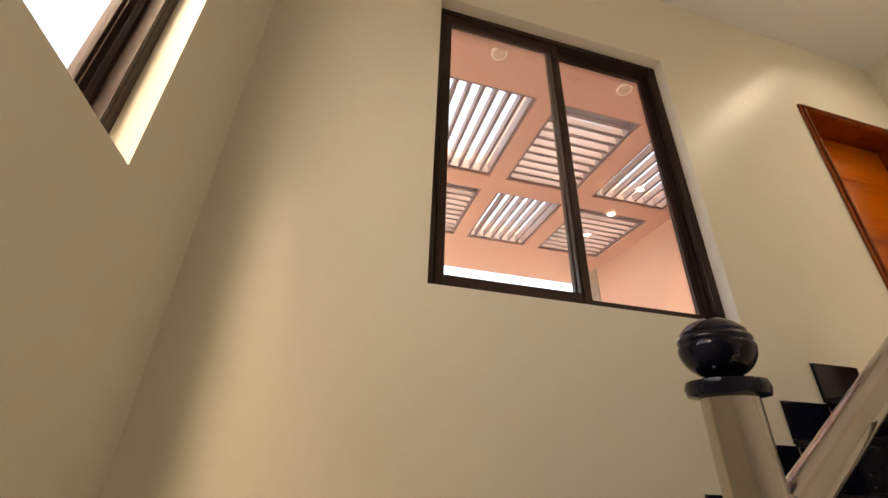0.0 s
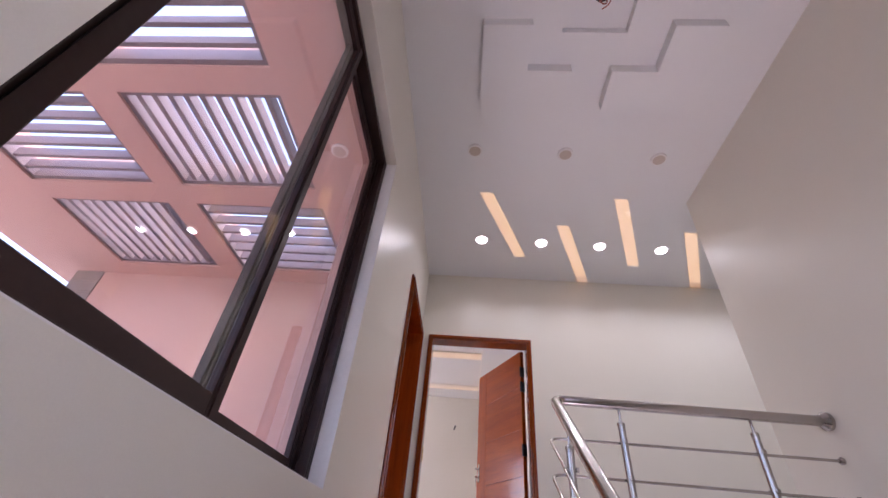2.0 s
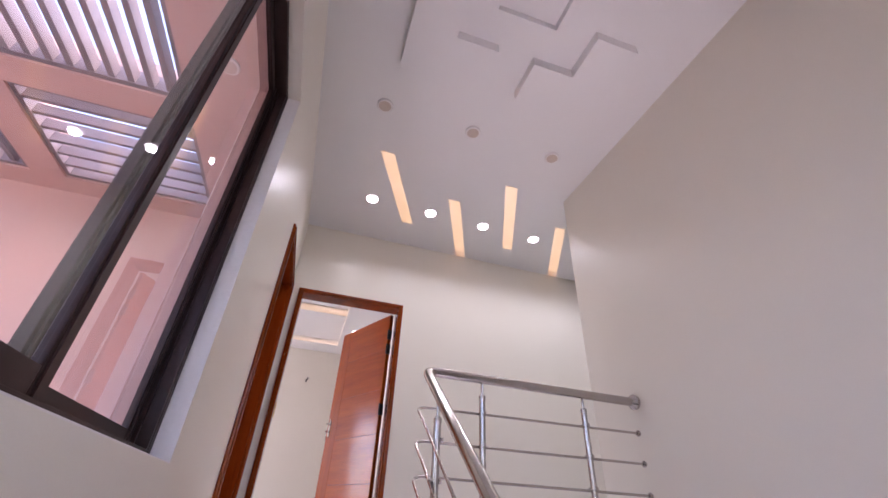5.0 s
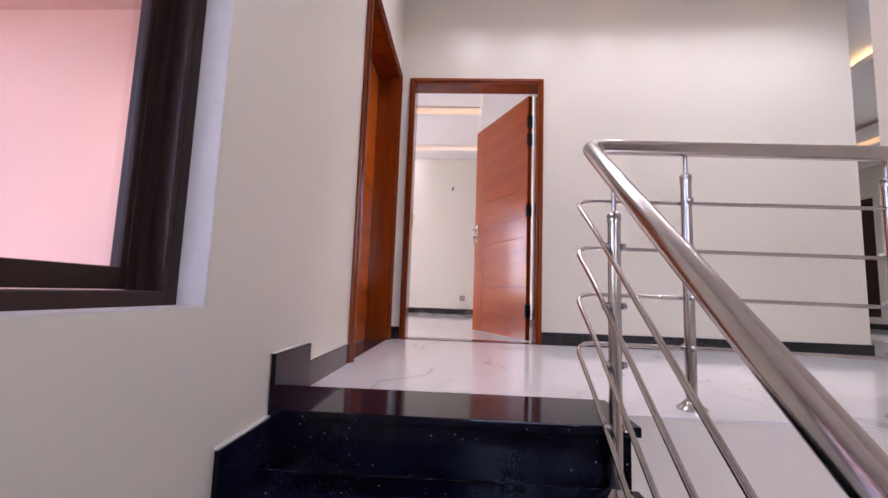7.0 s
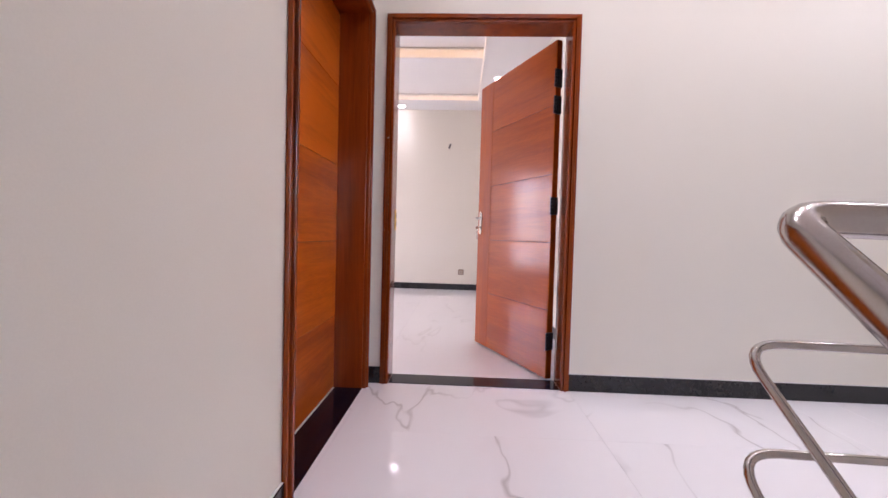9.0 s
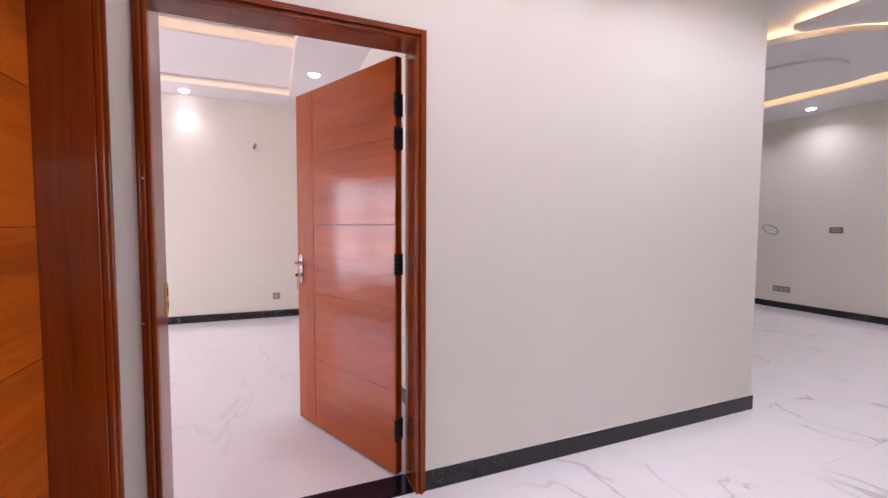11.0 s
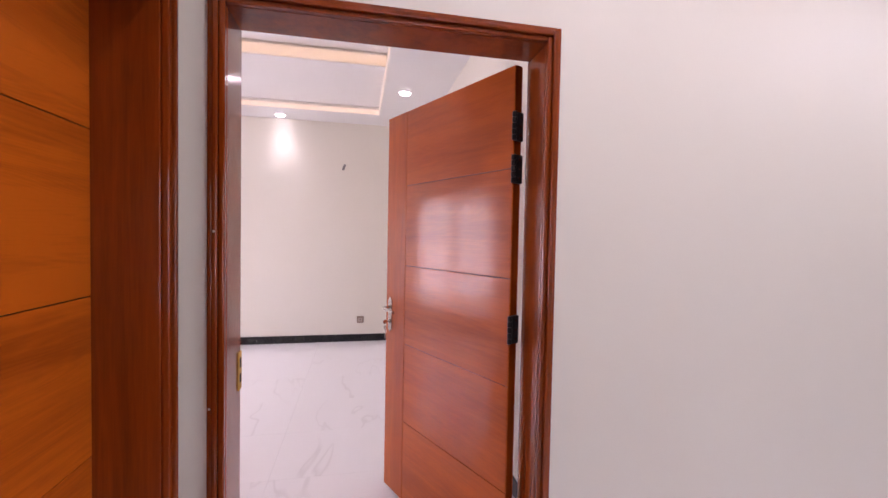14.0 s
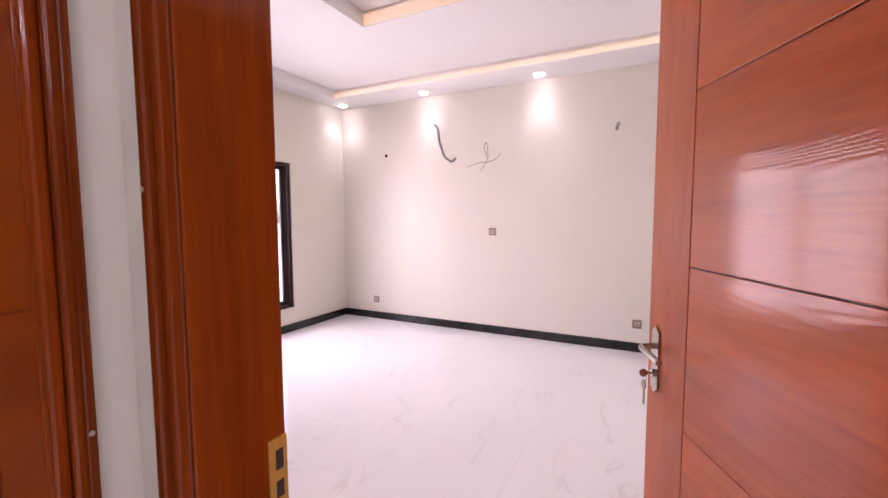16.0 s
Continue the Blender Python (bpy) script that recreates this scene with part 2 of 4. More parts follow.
GROOVE = material("dark_groove", (0.04, 0.012, 0.006), 0.5)
STEEL = material("polished_steel", (0.47, 0.435, 0.415), 0.17, metal=1.0, vary=0.05, scale=10, fine=300, bump=0.004)
NICKEL = material("satin_nickel", (0.42, 0.37, 0.32), 0.25, metal=1.0, vary=0.05)
BRASS = material("brass_plate", (0.66, 0.42, 0.08), 0.4, metal=0.45, vary=0.1)
IRON = material("black_hinge_metal", (0.02, 0.02, 0.022), 0.35, metal=0.6)
ALU = material("brown_aluminium", (0.040, 0.021, 0.018), 0.42, vary=0.1, scale=5, bump=0.0, spec=0.2)
# Colour of an unseen floor, set pale so it throws light up.
YARD = material("pale_bounce_paving", (0.40, 0.33, 0.30), 0.8, vary=0.15)
LOUVRE = material("dark_louvre_paint", (0.19, 0.15, 0.165), 0.5, vary=0.08)
WHITE = material("white_plastic", (0.8, 0.78, 0.76), 0.4, vary=0.02)
PLATE = material("taupe_socket_plate", (0.30, 0.22, 0.17), 0.35, metal=0.4, vary=0.05)
INNER = material("pale_socket_insert", (0.55, 0.47, 0.40), 0.4, vary=0.05)
CABLE = material("grey_conduit", (0.22, 0.21, 0.20), 0.6)
COPPER = material("copper_wire", (0.30, 0.07, 0.04), 0.5)
HOLE = material("dark_hole", (0.05, 0.035, 0.03), 0.9)
LENS = glow("lit_lens", (1.0, 0.98, 0.96), 5)
ln, ll = LENS.node_tree.nodes, LENS.node_tree.links
l_tc, l_len, l_fall = ln.new("ShaderNodeTexCoord"), ln.new("ShaderNodeVectorMath"), ln.new("ShaderNodeMapRange")
l_len.operation = "LENGTH"
l_fall.inputs["From Min"].default_value, l_fall.inputs["From Max"].default_value = 0.030, 0.060
l_fall.inputs["To Min"].default_value, l_fall.inputs["To Max"].default_value = 3.0, 1.0
ll.new(l_tc.outputs["Object"], l_len.inputs[0])
ll.new(l_len.outputs["Value"], l_fall.inputs["Value"])
ll.new(l_fall.outputs[0], ln["Principled BSDF"].inputs["Emission Strength"])
WARM = glow("warm_led", (1.0, 0.61, 0.22), 0.078)
WARM_BED = glow("dim_warm_led", (1.0, 0.61, 0.22), 0.050)
# Glow that imitates LED light on the end walls of two channels.
END_GLOW = glow("amber_end_wall_glow", (1.0, 0.48, 0.07), 0.042)
ROPE = glow("bright_warm_led", (1.0, 0.64, 0.27), 1.0)
COUNTER = glow("warm_counter_led", (1.0, 0.64, 0.27), 0.5)
GLASS = glass("clear_glass")

# ---- mesh helpers ----


def part(name, bm, mat, parent=None, label="", smooth=False):
    me = bpy.data.meshes.new(name)
    bmesh.ops.recalc_face_normals(bm, faces=bm.faces)
    if smooth:
        for f in bm.faces:
            f.smooth = True
    bm.to_mesh(me)
    bm.free()
    if smooth:
        me.set_sharp_from_angle(angle=radians(38))
    me.materials.append(mat)
    ob = new(name, me)
    if parent:
        ob.parent = parent
    if label:
        ob["label"] = label
    return ob


def thing(name, at, label, category, group="", rz=0.0):
    ob = new(name)
    ob.empty_display_size = 0.1
    ob.matrix_world = pose(*at, 0, 0, rz)
    return tagged(ob, label, category, group)


def bx(bm, x0, x1, y0, y1, z0, z1, bevel=0.0):
    r = bmesh.ops.create_cube(bm, size=1, matrix=Matrix.Translation(((x0 + x1) / 2, (y0 + y1) / 2, (z0 + z1) / 2)) @ Matrix.Diagonal((x1 - x0, y1 - y0, z1 - z0, 1)))
    if bevel:
        vs = set(r["verts"])
        es = [e for e in bm.edges if e.verts[0] in vs and e.verts[1] in vs]
        bmesh.ops.bevel(bm, geom=es, offset=bevel, segments=2, affect="EDGES", profile=0.6)
    return bm


def box(*a, bevel=0.0):
    return bx(bmesh.new(), *a, bevel=bevel)


def lathe(profile, n=24, at=(0, 0, 0), axis="Z"):
    """A turned shape from (radius, height) pairs."""
    bm = bmesh.new()
    rings = []
    for r, h in profile:
        ring = []
        for k in range(n):
            a = 2 * math.pi * k / n
            p = (r * math.cos(a), r * math.sin(a), h)
            p = {"Z": p, "Y": (p[0], p[2], p[1]), "X": (p[2], p[0], p[1])}[axis]
            ring.append(bm.verts.new((p[0] + at[0], p[1] + at[1], p[2] + at[2])))
        rings.append(ring)
    for a, b in zip(rings, rings[1:]):
        for k in range(n):
            bm.faces.new((a[k], a[(k + 1) % n], b[(k + 1) % n], b[k]))
    bm.faces.new(rings[0])
    bm.faces.new(rings[-1])
    return bm


def tube(points, r, n=14, bm=None):
    """A round bar along a line of points."""
    bm = bm or bmesh.new()
    pts = [Vector(p) for p in points]
    ways = [(pts[min(i + 1, len(pts) - 1)] - pts[max(i - 1, 0)]).normalized() for i in range(len(pts))]
    side = ways[0].orthogonal().normalized()
    rings = []
    for i, (p, w) in enumerate(zip(pts, ways)):
        if i:
            side = ways[i - 1].rotation_difference(w) @ side
        up = w.cross(side)
        rings.append([bm.verts.new(p + r * (math.cos(a) * side + math.sin(a) * up)) for a in (2 * math.pi * k / n for k in range(n))])
    for a, b in zip(rings, rings[1:]):
        for k in range(n):
            bm.faces.new((a[k], a[(k + 1) % n], b[(k + 1) % n], b[k]))
    bm.faces.new(rings[0])
    bm.faces.new(rings[-1])
    return bm


def rounded(points, r, steps=6):
    """A line of points with its inner corners rounded."""
    pts = [Vector(p) for p in points]
    out = [pts[0]]
    for a, b, c in zip(pts, pts[1:], pts[2:]):
        p, q = b + (a - b).normalized() * r, b + (c - b).normalized() * r
        for k in range(steps + 1):
            t = k / steps
            out.append((1 - t) ** 2 * p + 2 * t * (1 - t) * b + t * t * q)
    return out + [pts[-1]]


def slab(u0, u1, v0, v1, w0, w1, holes=(), plane="xz"):
    """A wall or ceiling of real thickness: spans u and v, thick along w, with rectangular holes (u0, u1, v0, v1) through it."""
    us = sorted({u0, u1, *[h[0] for h in holes], *[h[1] for h in holes]})
    vs = sorted({v0, v1, *[h[2] for h in holes], *[h[3] for h in holes]})
    us, vs = [u for u in us if u0 <= u <= u1], [v for v in vs if v0 <= v <= v1]
    full = {}
    for i in range(len(us) - 1):
        for j in range(len(vs) - 1):
            cu, cv = (us[i] + us[i + 1]) / 2, (vs[j] + vs[j + 1]) / 2
            full[i, j] = not any(h[0] < cu < h[1] and h[2] < cv < h[3] for h in holes)
    bm, made = bmesh.new(), {}

    def vert(i, j, w):
        if (i, j, w) not in made:
            u, v = us[i], vs[j]
            made[i, j, w] = bm.verts.new({"xz": (u, w, v), "yz": (w, u, v), "xy": (u, v, w)}[plane])
        return made[i, j, w]

    for (i, j), f in full.items():
        if not f:
            continue
        for w in (w0, w1):
            bm.faces.new([vert(*c, w) for c in ((i, j), (i + 1, j), (i + 1, j + 1), (i, j + 1))])
        for (di, dj), (a, b) in {(-1, 0): ((i, j), (i, j + 1)), (1, 0): ((i + 1, j), (i + 1, j + 1)), (0, -1): ((i, j), (i + 1, j)), (0, 1): ((i, j + 1), (i + 1, j + 1))}.items():
            if not full.get((i + di, j + dj), False):
                bm.faces.new((vert(*a, w0), vert(*b, w0), vert(*b, w1), vert(*a, w1)))
    return bm


def prism(outline, y0, y1):
    """An upright plate: an outline of (x, z) pairs, thick along y."""
    bm = bmesh.new()
    a = [bm.verts.new((x, y0, z)) for x, z in outline]
    b = [bm.verts.new((x, y1, z)) for x, z in outline]
    bm.faces.new(a)
    bm.faces.new(b)
    n = len(a)
    for i in range(n):
        bm.faces.new((a[i], a[(i + 1) % n], b[(i + 1) % n], b[i]))
    return bm


def setting(name, bm, mat, label, category, smooth=False):
    return tagged(part(name, bm, mat, smooth=smooth), label, category, kind="structure")


# ---- plan ----
H, HB = 3.02, 2.97                     # ceilings: stair and hall, bedroom
LAND, RISE, RUN, NOSE = -1.33, 0.19, 0.272, -2.06
YR, XEND = -2.514, -1.40               # stair wall, its end
WIN = (-4.026, -2.420, 0.323, 2.248)
D1 = (-1.165, -0.134)                  # clear opening of the bedroom door, along y
D2 = (-1.148, -0.110)                  # clear opening of the closed door, along x
DH = 2.15
BX, BY0, BY1 = 4.42, -1.42, 3.36       # bedroom
HY, HC = -8.15, 0.847                  # hall

setting("wall_north", slab(XW - 0.2, 0.16, LAND - 0.2, H + 0.2, 0.0, 0.23, [WIN, (D2[0] - 0.03, D2[1] + 0.03, 0.0, DH + 0.03)]), PAINT, "cream satin-painted stair wall with a window opening", "wall")
setting("wall_west", slab(YR - 0.2, 0.0, LAND - 0.2, H + 0.2, XW - 0.2, XW, [(-1.9, -0.526, 0.314, 2.244)], "yz"), PAINT, "cream painted wall at the stair landing", "wall")
setting("wall_stair", slab(XW, XEND, -3.0, H + 0.2, YR - 0.2, YR), PAINT, "plain cream painted wall beside the stairs", "wall")
setting("wall_east", slab(-3.697, 0.0, -0.2, H + 0.2, 0.0, 0.16, [(D1[0] - 0.03, D1[1] + 0.03, 0.0, DH + 0.03)], "yz"), PAINT, "cream painted wall with a door opening", "wall")
setting("wall_bedroom_end", slab(BY0 - 0.15, BY1 + 0.2, -0.2, H + 0.2, BX, BX + 0.2, (), "yz"), PAINT, "cream bedroom wall with bare wires", "wall")
setting("wall_bedroom_north", slab(0.16, BX, -0.2, H + 0.2, BY1, BY1 + 0.2, [(1.9, 3.44, 0.30, 2.11)]), PAINT, "cream bedroom wall with a window opening", "wall")
setting("wall_bedroom_south", slab(0.16, BX, -0.2, H + 0.2, BY0 - 0.15, BY0), PAINT, "plain cream bedroom wall", "wall")
setting("wall_bedroom_west", slab(0.23, BY1 + 0.2, -0.2, H + 0.2, 0.0, 0.16, (), "yz"), PAINT, "plain cream bedroom wall", "wall")
setting("wall_hall_north", slab(0.16, 6.0, -0.2, H + 0.2, -3.697, -3.55), PAINT, "plain cream hall wall", "wall")
setting("wall_hall_south", slab(HC, 6.0, -0.2, H + 0.2, HY - 0.2, HY, [(4.60, 5.60, 0.22, 2.44)]), PAINT, "cream hall wall with switches and sockets", "wall")
setting("wall_passage_east", slab(-10.16, HY - 0.2, -0.2, H + 0.2, HC, HC + 0.2, (), "yz"), PAINT, "cream passage wall", "wall")
setting("wall_passage_south", slab(-0.6, HC + 0.2, -0.2, H + 0.2, -10.31, -10.16, [(-0.30, 0.60, 0.0, 2.13)]), PAINT, "cream passage wall with a door opening", "wall")
setting("wall_kitchen_south", slab(-5.0, -0.53, -0.2, H + 0.2, -8.17, -7.97), PAINT, "white kitchen wall stub", "wall")
setting("wall_passage_west", slab(-10.16, -8.17, -0.2, H + 0.2, -0.73, -0.53, (), "yz"), PAINT, "cream passage wall", "wall")
setting("wall_hall_east", slab(-8.35, -3.55, -0.2, H + 0.2, 6.0, 6.2, (), "yz"), PAINT, "plain cream hall wall", "wall")
setting("wall_hall_west", slab(-8.17, YR - 0.2, -0.2, H + 0.2, -5.2, -5.0, (), "yz"), PAINT, "plain cream kitchen wall", "wall")
setting("wall_far_room_south", slab(-2.2, 3.4, -0.2, H + 0.2, -14.2, -14.0, [(0.66, 1.46, 0.33, 2.19)]), PAINT, "cream far room wall with a window", "wall")
setting("wall_far_room_east", slab(-14.0, -10.31, -0.2, H + 0.2, 3.2, 3.4, (), "yz"), PAINT, "plain cream far room wall", "wall")
# The opening in the west wall is unseen, cut for the fill lamp.
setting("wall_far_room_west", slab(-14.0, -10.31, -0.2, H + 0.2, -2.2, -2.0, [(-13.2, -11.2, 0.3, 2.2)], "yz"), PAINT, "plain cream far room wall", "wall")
setting("wall_far_room_north", slab(-2.2, 3.4, -0.2, H + 0.2, -10.46, -10.31, [(-0.30, 0.60, 0.0, 2.13)]), PAINT, "plain cream far room wall", "wall")
setting("wall_under_landing", slab(YR, -1.136, -3.0, -0.0075, -1.925, -1.75, (), "yz"), PAINT, "cream slab edge under the upper floor", "wall")

# ceilings
STRIPS = [(-1.445, -0.455, -0.580, -1.010), (-1.012, -0.004, -1.385, -1.820), (-1.42, -0.385, -1.850, -2.292), (-0.985, -0.004, -2.668, -3.135)]
RECESS = (-3.418, -2.955, -1.497, -1.068)
TRAY = (-0.89, 5.0, -7.16, -4.17)
setting("ceiling_stair", slab(XW - 0.2, 0.16, -2.7, 0.23, H, H + 0.25, [RECESS], "xy"), CEIL, "white plastered ceiling over the stairs", "ceiling")
setting("ceiling_stair_recess", slab(RECESS[0] + 0.001, RECESS[1] - 0.001, RECESS[2] + 0.001, RECESS[3] - 0.001, H + 0.06, H + 0.2, (), "xy"), CEIL, "white square recess in the stair ceiling", "ceiling")
setting("ceiling_hall", slab(-5.2, 6.2, -10.31, -2.7, H, H + 0.13, [TRAY], "xy"), CEIL, "white hall ceiling with a deep tray", "ceiling")
setting("ceiling_hall_tray", slab(-1.2, 5.3, -7.5, -3.9, H + 0.1305, H + 0.3, (), "xy"), CEIL, "white recessed tray of the hall ceiling", "ceiling")
setting("ceiling_bedroom", slab(0.16, BX, BY0, BY1, HB, HB + 0.10, [(0.9, 3.93, -0.76, 3.06)], "xy"), CEIL, "white bedroom ceiling with a stepped tray", "ceiling")
setting("ceiling_bedroom_tray", slab(0.6, 4.1, -1.0, 3.2, HB + 0.101, HB + 0.23, [(1.2, 2.66, -0.77, 1.60)], "xy"), CEIL, "white middle step of the bedroom tray", "ceiling")
setting("ceiling_bedroom_top", slab(0.6, 4.1, -1.0, 3.2, HB + 0.231, HB + 0.35, (), "xy"), CEIL, "white top of the bedroom tray", "ceiling")
setting("ceiling_far_room", slab(-2.2, 3.4, -14.2, -10.31, H, H + 0.2, (), "xy"), CEIL, "white far room ceiling", "ceiling")

# floors under the tiles
setting("floor_landing", slab(XW - 0.2, -3.69, YR - 0.2, 0.0, LAND - 0.2, LAND, (), "xy"), BLACK, "polished black granite stair landing", "floor")
# Unseen floor that closes the pit, made white to reflect light upwards.
setting("floor_pit", slab(XW, -1.72, YR - 0.2, 0.0, -3.2, -3.0, (), "xy"), MARBLE, "unseen pit floor, white to bounce light up the stairwell", "floor")

# ---- stairs ----
stairs = thing("staircase", (0, 0, 0), "polished black granite staircase with seven steps", "staircase")
YS = -1.136
part("step_core", slab(NOSE + 0.05 - 6 * RUN, -1.90, YS + 0.02, 0.0, -3.0, -RISE * 7 - 0.01, (), "xy"), PAINT, stairs, "cream painted stair body")
for k in range(7):
    x0, z = NOSE - k * RUN, -k * RISE
    back = x0 + (0.33 if k == 0 else RUN + 0.03)
    part("tread", box(x0, back, YS, -0.0, z - 0.03, z, bevel=0.004), BLACK, stairs)
    part("riser", box(x0 + 0.03, x0 + 0.05, YS + 0.02, -0.0, z - RISE, z - 0.031), BLACK, stairs)
    part("step_core", box(x0 + 0.051, min(x0 + RUN + 0.05, -1.90), YS + 0.02, -0.0, -RISE * 7, z - 0.031), PAINT, stairs)
    part("side_skirting", box(x0, x0 + (0.30 if k == 0 else RUN), -0.016, -0.001, z + 0.001, z + (0.168 if k == 0 else 0.165), bevel=0.002), BLACK, stairs)


def skirting(name, x0, x1, y0, y1, z=0.10):
    setting(name, box(x0, x1, y0, y1, 0.0, z, bevel=0.003), SKIRT, "black tile skirting along the wall", "baseboard")


skirting("baseboard_1", NOSE + 0.301, D2[0] - 0.051, -0.013, -0.001)
skirting("baseboard_2", -0.013, -0.001, -3.697 - 0.013, D1[0] - 0.051)
skirting("baseboard_3", -0.013, -0.001, D1[1] + 0.051, -0.014)
skirting("baseboard_4", BX - 0.013, BX - 0.001, BY0, BY1)
skirting("baseboard_5", 0.17, BX - 0.014, BY1 - 0.013, BY1 - 0.001)
skirting("baseboard_6", 0.17, BX - 0.014, BY0 + 0.001, BY0 + 0.013)
skirting("baseboard_7", HC - 0.013, 6.0, HY + 0.001, HY + 0.013)
skirting("baseboard_8", HC - 0.013, HC - 0.001, -10.16, HY)
skirting("baseboard_9", 0.68, HC - 0.014, -10.159, -10.147)
skirting("baseboard_10", -4.9, -0.517, -7.969, -7.945)
skirting("baseboard_11", -1.9, 3.1, -13.999, -13.986)
skirting("baseboard_12", XEND + 0.001, XEND + 0.013, YR - 0.2, YR + 0.013)
skirting("baseboard_13", -1.92, XEND, YR + 0.001, YR + 0.013)
skirting("baseboard_14", 0.161, 6.0, -3.71, -3.698)

FILLER = material("white_filler_bead", (0.78, 0.76, 0.72), 0.6, vary=0.05)
setting("trim_3", box(-0.009, -0.001, -3.697, D1[0] - 0.051, 0.1005, 0.104), FILLER, "thin white filler bead along the skirting", "trim")
setting("trim_4", box(NOSE + 0.301, D2[0] - 0.051, -0.009, -0.001, 0.1005, 0.104), FILLER, "thin white filler bead along the skirting", "trim")
for k in range(7):
    x0, z = NOSE - k * RUN, -k * RISE
    part("filler_bead", box(x0 - 0.003, x0 + (0.30 if k == 0 else RUN), -0.010, -0.001, z + (0.1685 if k == 0 else 0.1655), z + 0.172), FILLER, stairs, "thin white filler bead")

# ---- doors ----


def moulding(parent, wid, h, out):
    """Door lining with a stepped architrave. Local: x across the opening from 0 to wid, y from the lining's front (0) to its back (0.16), z up."""
    t = 0.03
    for nm, a in (("jamb", (-0.03, t - 0.03, 0.0, out, 0.0, h)), ("jamb", (wid + 0.03 - t, wid + 0.03, 0.0, out, 0.0, h)), ("head", (-0.03, wid + 0.03, 0.0, out, h + 0.001, h + 0.03))):
        part(nm, box(*a, bevel=0.004), FRAME, parent)
    for sx in (-1, 1):
        for d0, d1, p in ((0.0, 0.017, 0.022), (0.0175, 0.034, 0.032), (0.0345, 0.050, 0.020)):
            a, b = (-d1, -d0) if sx < 0 else (wid + d0, wid + d1)
            part("architrave", box(a, b, -p, -0.001, 0.0, h + d1, bevel=0.005), FRAME, parent)
    for d0, d1, p in ((0.0, 0.017, 0.022), (0.0175, 0.034, 0.032), (0.0345, 0.050, 0.020)):
        part("architrave", box(-d0, wid + d0, -p, -0.001, h + d0 + 0.0005, h + d1, bevel=0.005), FRAME, parent)


def door_leaf(parent, w, h, levels=(0.438, 0.866, 1.294, 1.725), mat=LEAF, mat_x=LEAF_X, lever=True):
    """A flush leaf with an upright stile, four level grooves and the handle. Local: hinge at x=0, leaf to +x, front face at y=0, back at y=0.04."""
    part("leaf_core", box(0.004, w - 0.004, 0.006, 0.036, 0.006, h - 0.006), GROOVE, parent, "dark core between the veneer panels")
    sx = w - 0.200
    for face in (0, 1):
        y0, y1 = ((0.0, 0.0055), (0.0365, 0.042))[face]
        part("stile", box(sx + 0.0015, w, y0, y1, 0.0, h, bevel=0.0015), mat, parent)
        zs = [0.0, *levels, h]
        for a, b in zip(zs, zs[1:]):
            part("panel", box(0.0, sx - 0.0015, y0, y1, a + 0.0015, b - 0.0015, bevel=0.0015), mat_x, parent)
    part("edge_band", box(w - 0.0035, w + 0.001, 0.006, 0.036, 0.0, h), FRAME, parent)
    part("edge_band", box(-0.001, 0.0035, 0.006, 0.036, 0.0, h), FRAME, parent)
    if lever:
        for s, y in ((-1, 0.0), (1, 0.042)):
            hx = w - 0.05
            pl = part("handle_plate", prism([(hx + u, v) for u, v in ((0, 0.905), (0.012, 0.917), (0.020, 0.922), (0.020, 1.088), (0.012, 1.093), (0, 1.106), (-0.012, 1.093), (-0.020, 1.088), (-0.020, 0.922), (-0.012, 0.917))], min(y, y + s * 0.006), max(y, y + s * 0.006)), NICKEL, parent, "long satin nickel handle plate")
            part("lever", tube(rounded([(hx, y + s * 0.004, 1.045), (hx, y + s * 0.05, 1.045), (hx - 0.115, y + s * 0.05, 1.035)], 0.02), 0.0085, 12), NICKEL, pl, smooth=True)
            part("cylinder", lathe([(0.011, 0), (0.011, s * 0.010)], 16, (hx, y + s * 0.004, 0.965), "Y"), NICKEL, pl)


door_1 = thing("door_1", (0, 0, 0), "open red-brown varnished door in a moulded wooden frame", "door")
door_1["kind"] = "structure"
frame_1 = new("door_frame")
frame_1.parent = door_1
frame_1.matrix_world = pose(0, D1[1], 0, 0, 0, -90)
moulding(frame_1, D1[1] - D1[0], DH, 0.16)
leaf_1 = new("door_leaf")
leaf_1.parent = door_1
leaf_1.matrix_world = pose(0.170, -1.150, 0.012, 0, 0, 25.2)
door_leaf(leaf_1, 0.985, 2.122)
for z in (0.24, 1.095, 1.722, 1.886):
    hinge = part("hinge", box(-0.012, 0.001, 0.002, 0.040, z - 0.055, z + 0.055, bevel=0.0015), IRON, leaf_1, "black steel butt hinge")
    for k in range(5):
        a = z - 0.055 + k * 0.022
        part("knuckle", lathe([(0.006, a), (0.0095, a + 0.002), (0.0095, a + 0.019), (0.006, a + 0.0215)], 14, (-0.010, 0.049, 0)), IRON, hinge, smooth=True)
    for dz in (-0.036, 0.0, 0.036):
        part("screw", lathe([(0.0035, -0.0135), (0.0035, -0.012)], 8, (0, 0.018, z + dz), "X"), NICKEL, hinge)
part("key", bx(lathe([(0.014, 0), (0.014, 0.003)], 16, (0.935, 0.075, 0.93), "Y"), 0.931, 0.939, 0.074, 0.077, 0.87, 0.918), NICKEL, leaf_1, "key hanging in the lock")
part("key", bx(lathe([(0.012, -0.002), (0.012, 0.002)], 16, (0.935, 0.078, 0.965), "X"), 0.9335, 0.9365, 0.05, 0.072, 0.962, 0.968), NICKEL, leaf_1, "key in the lock")
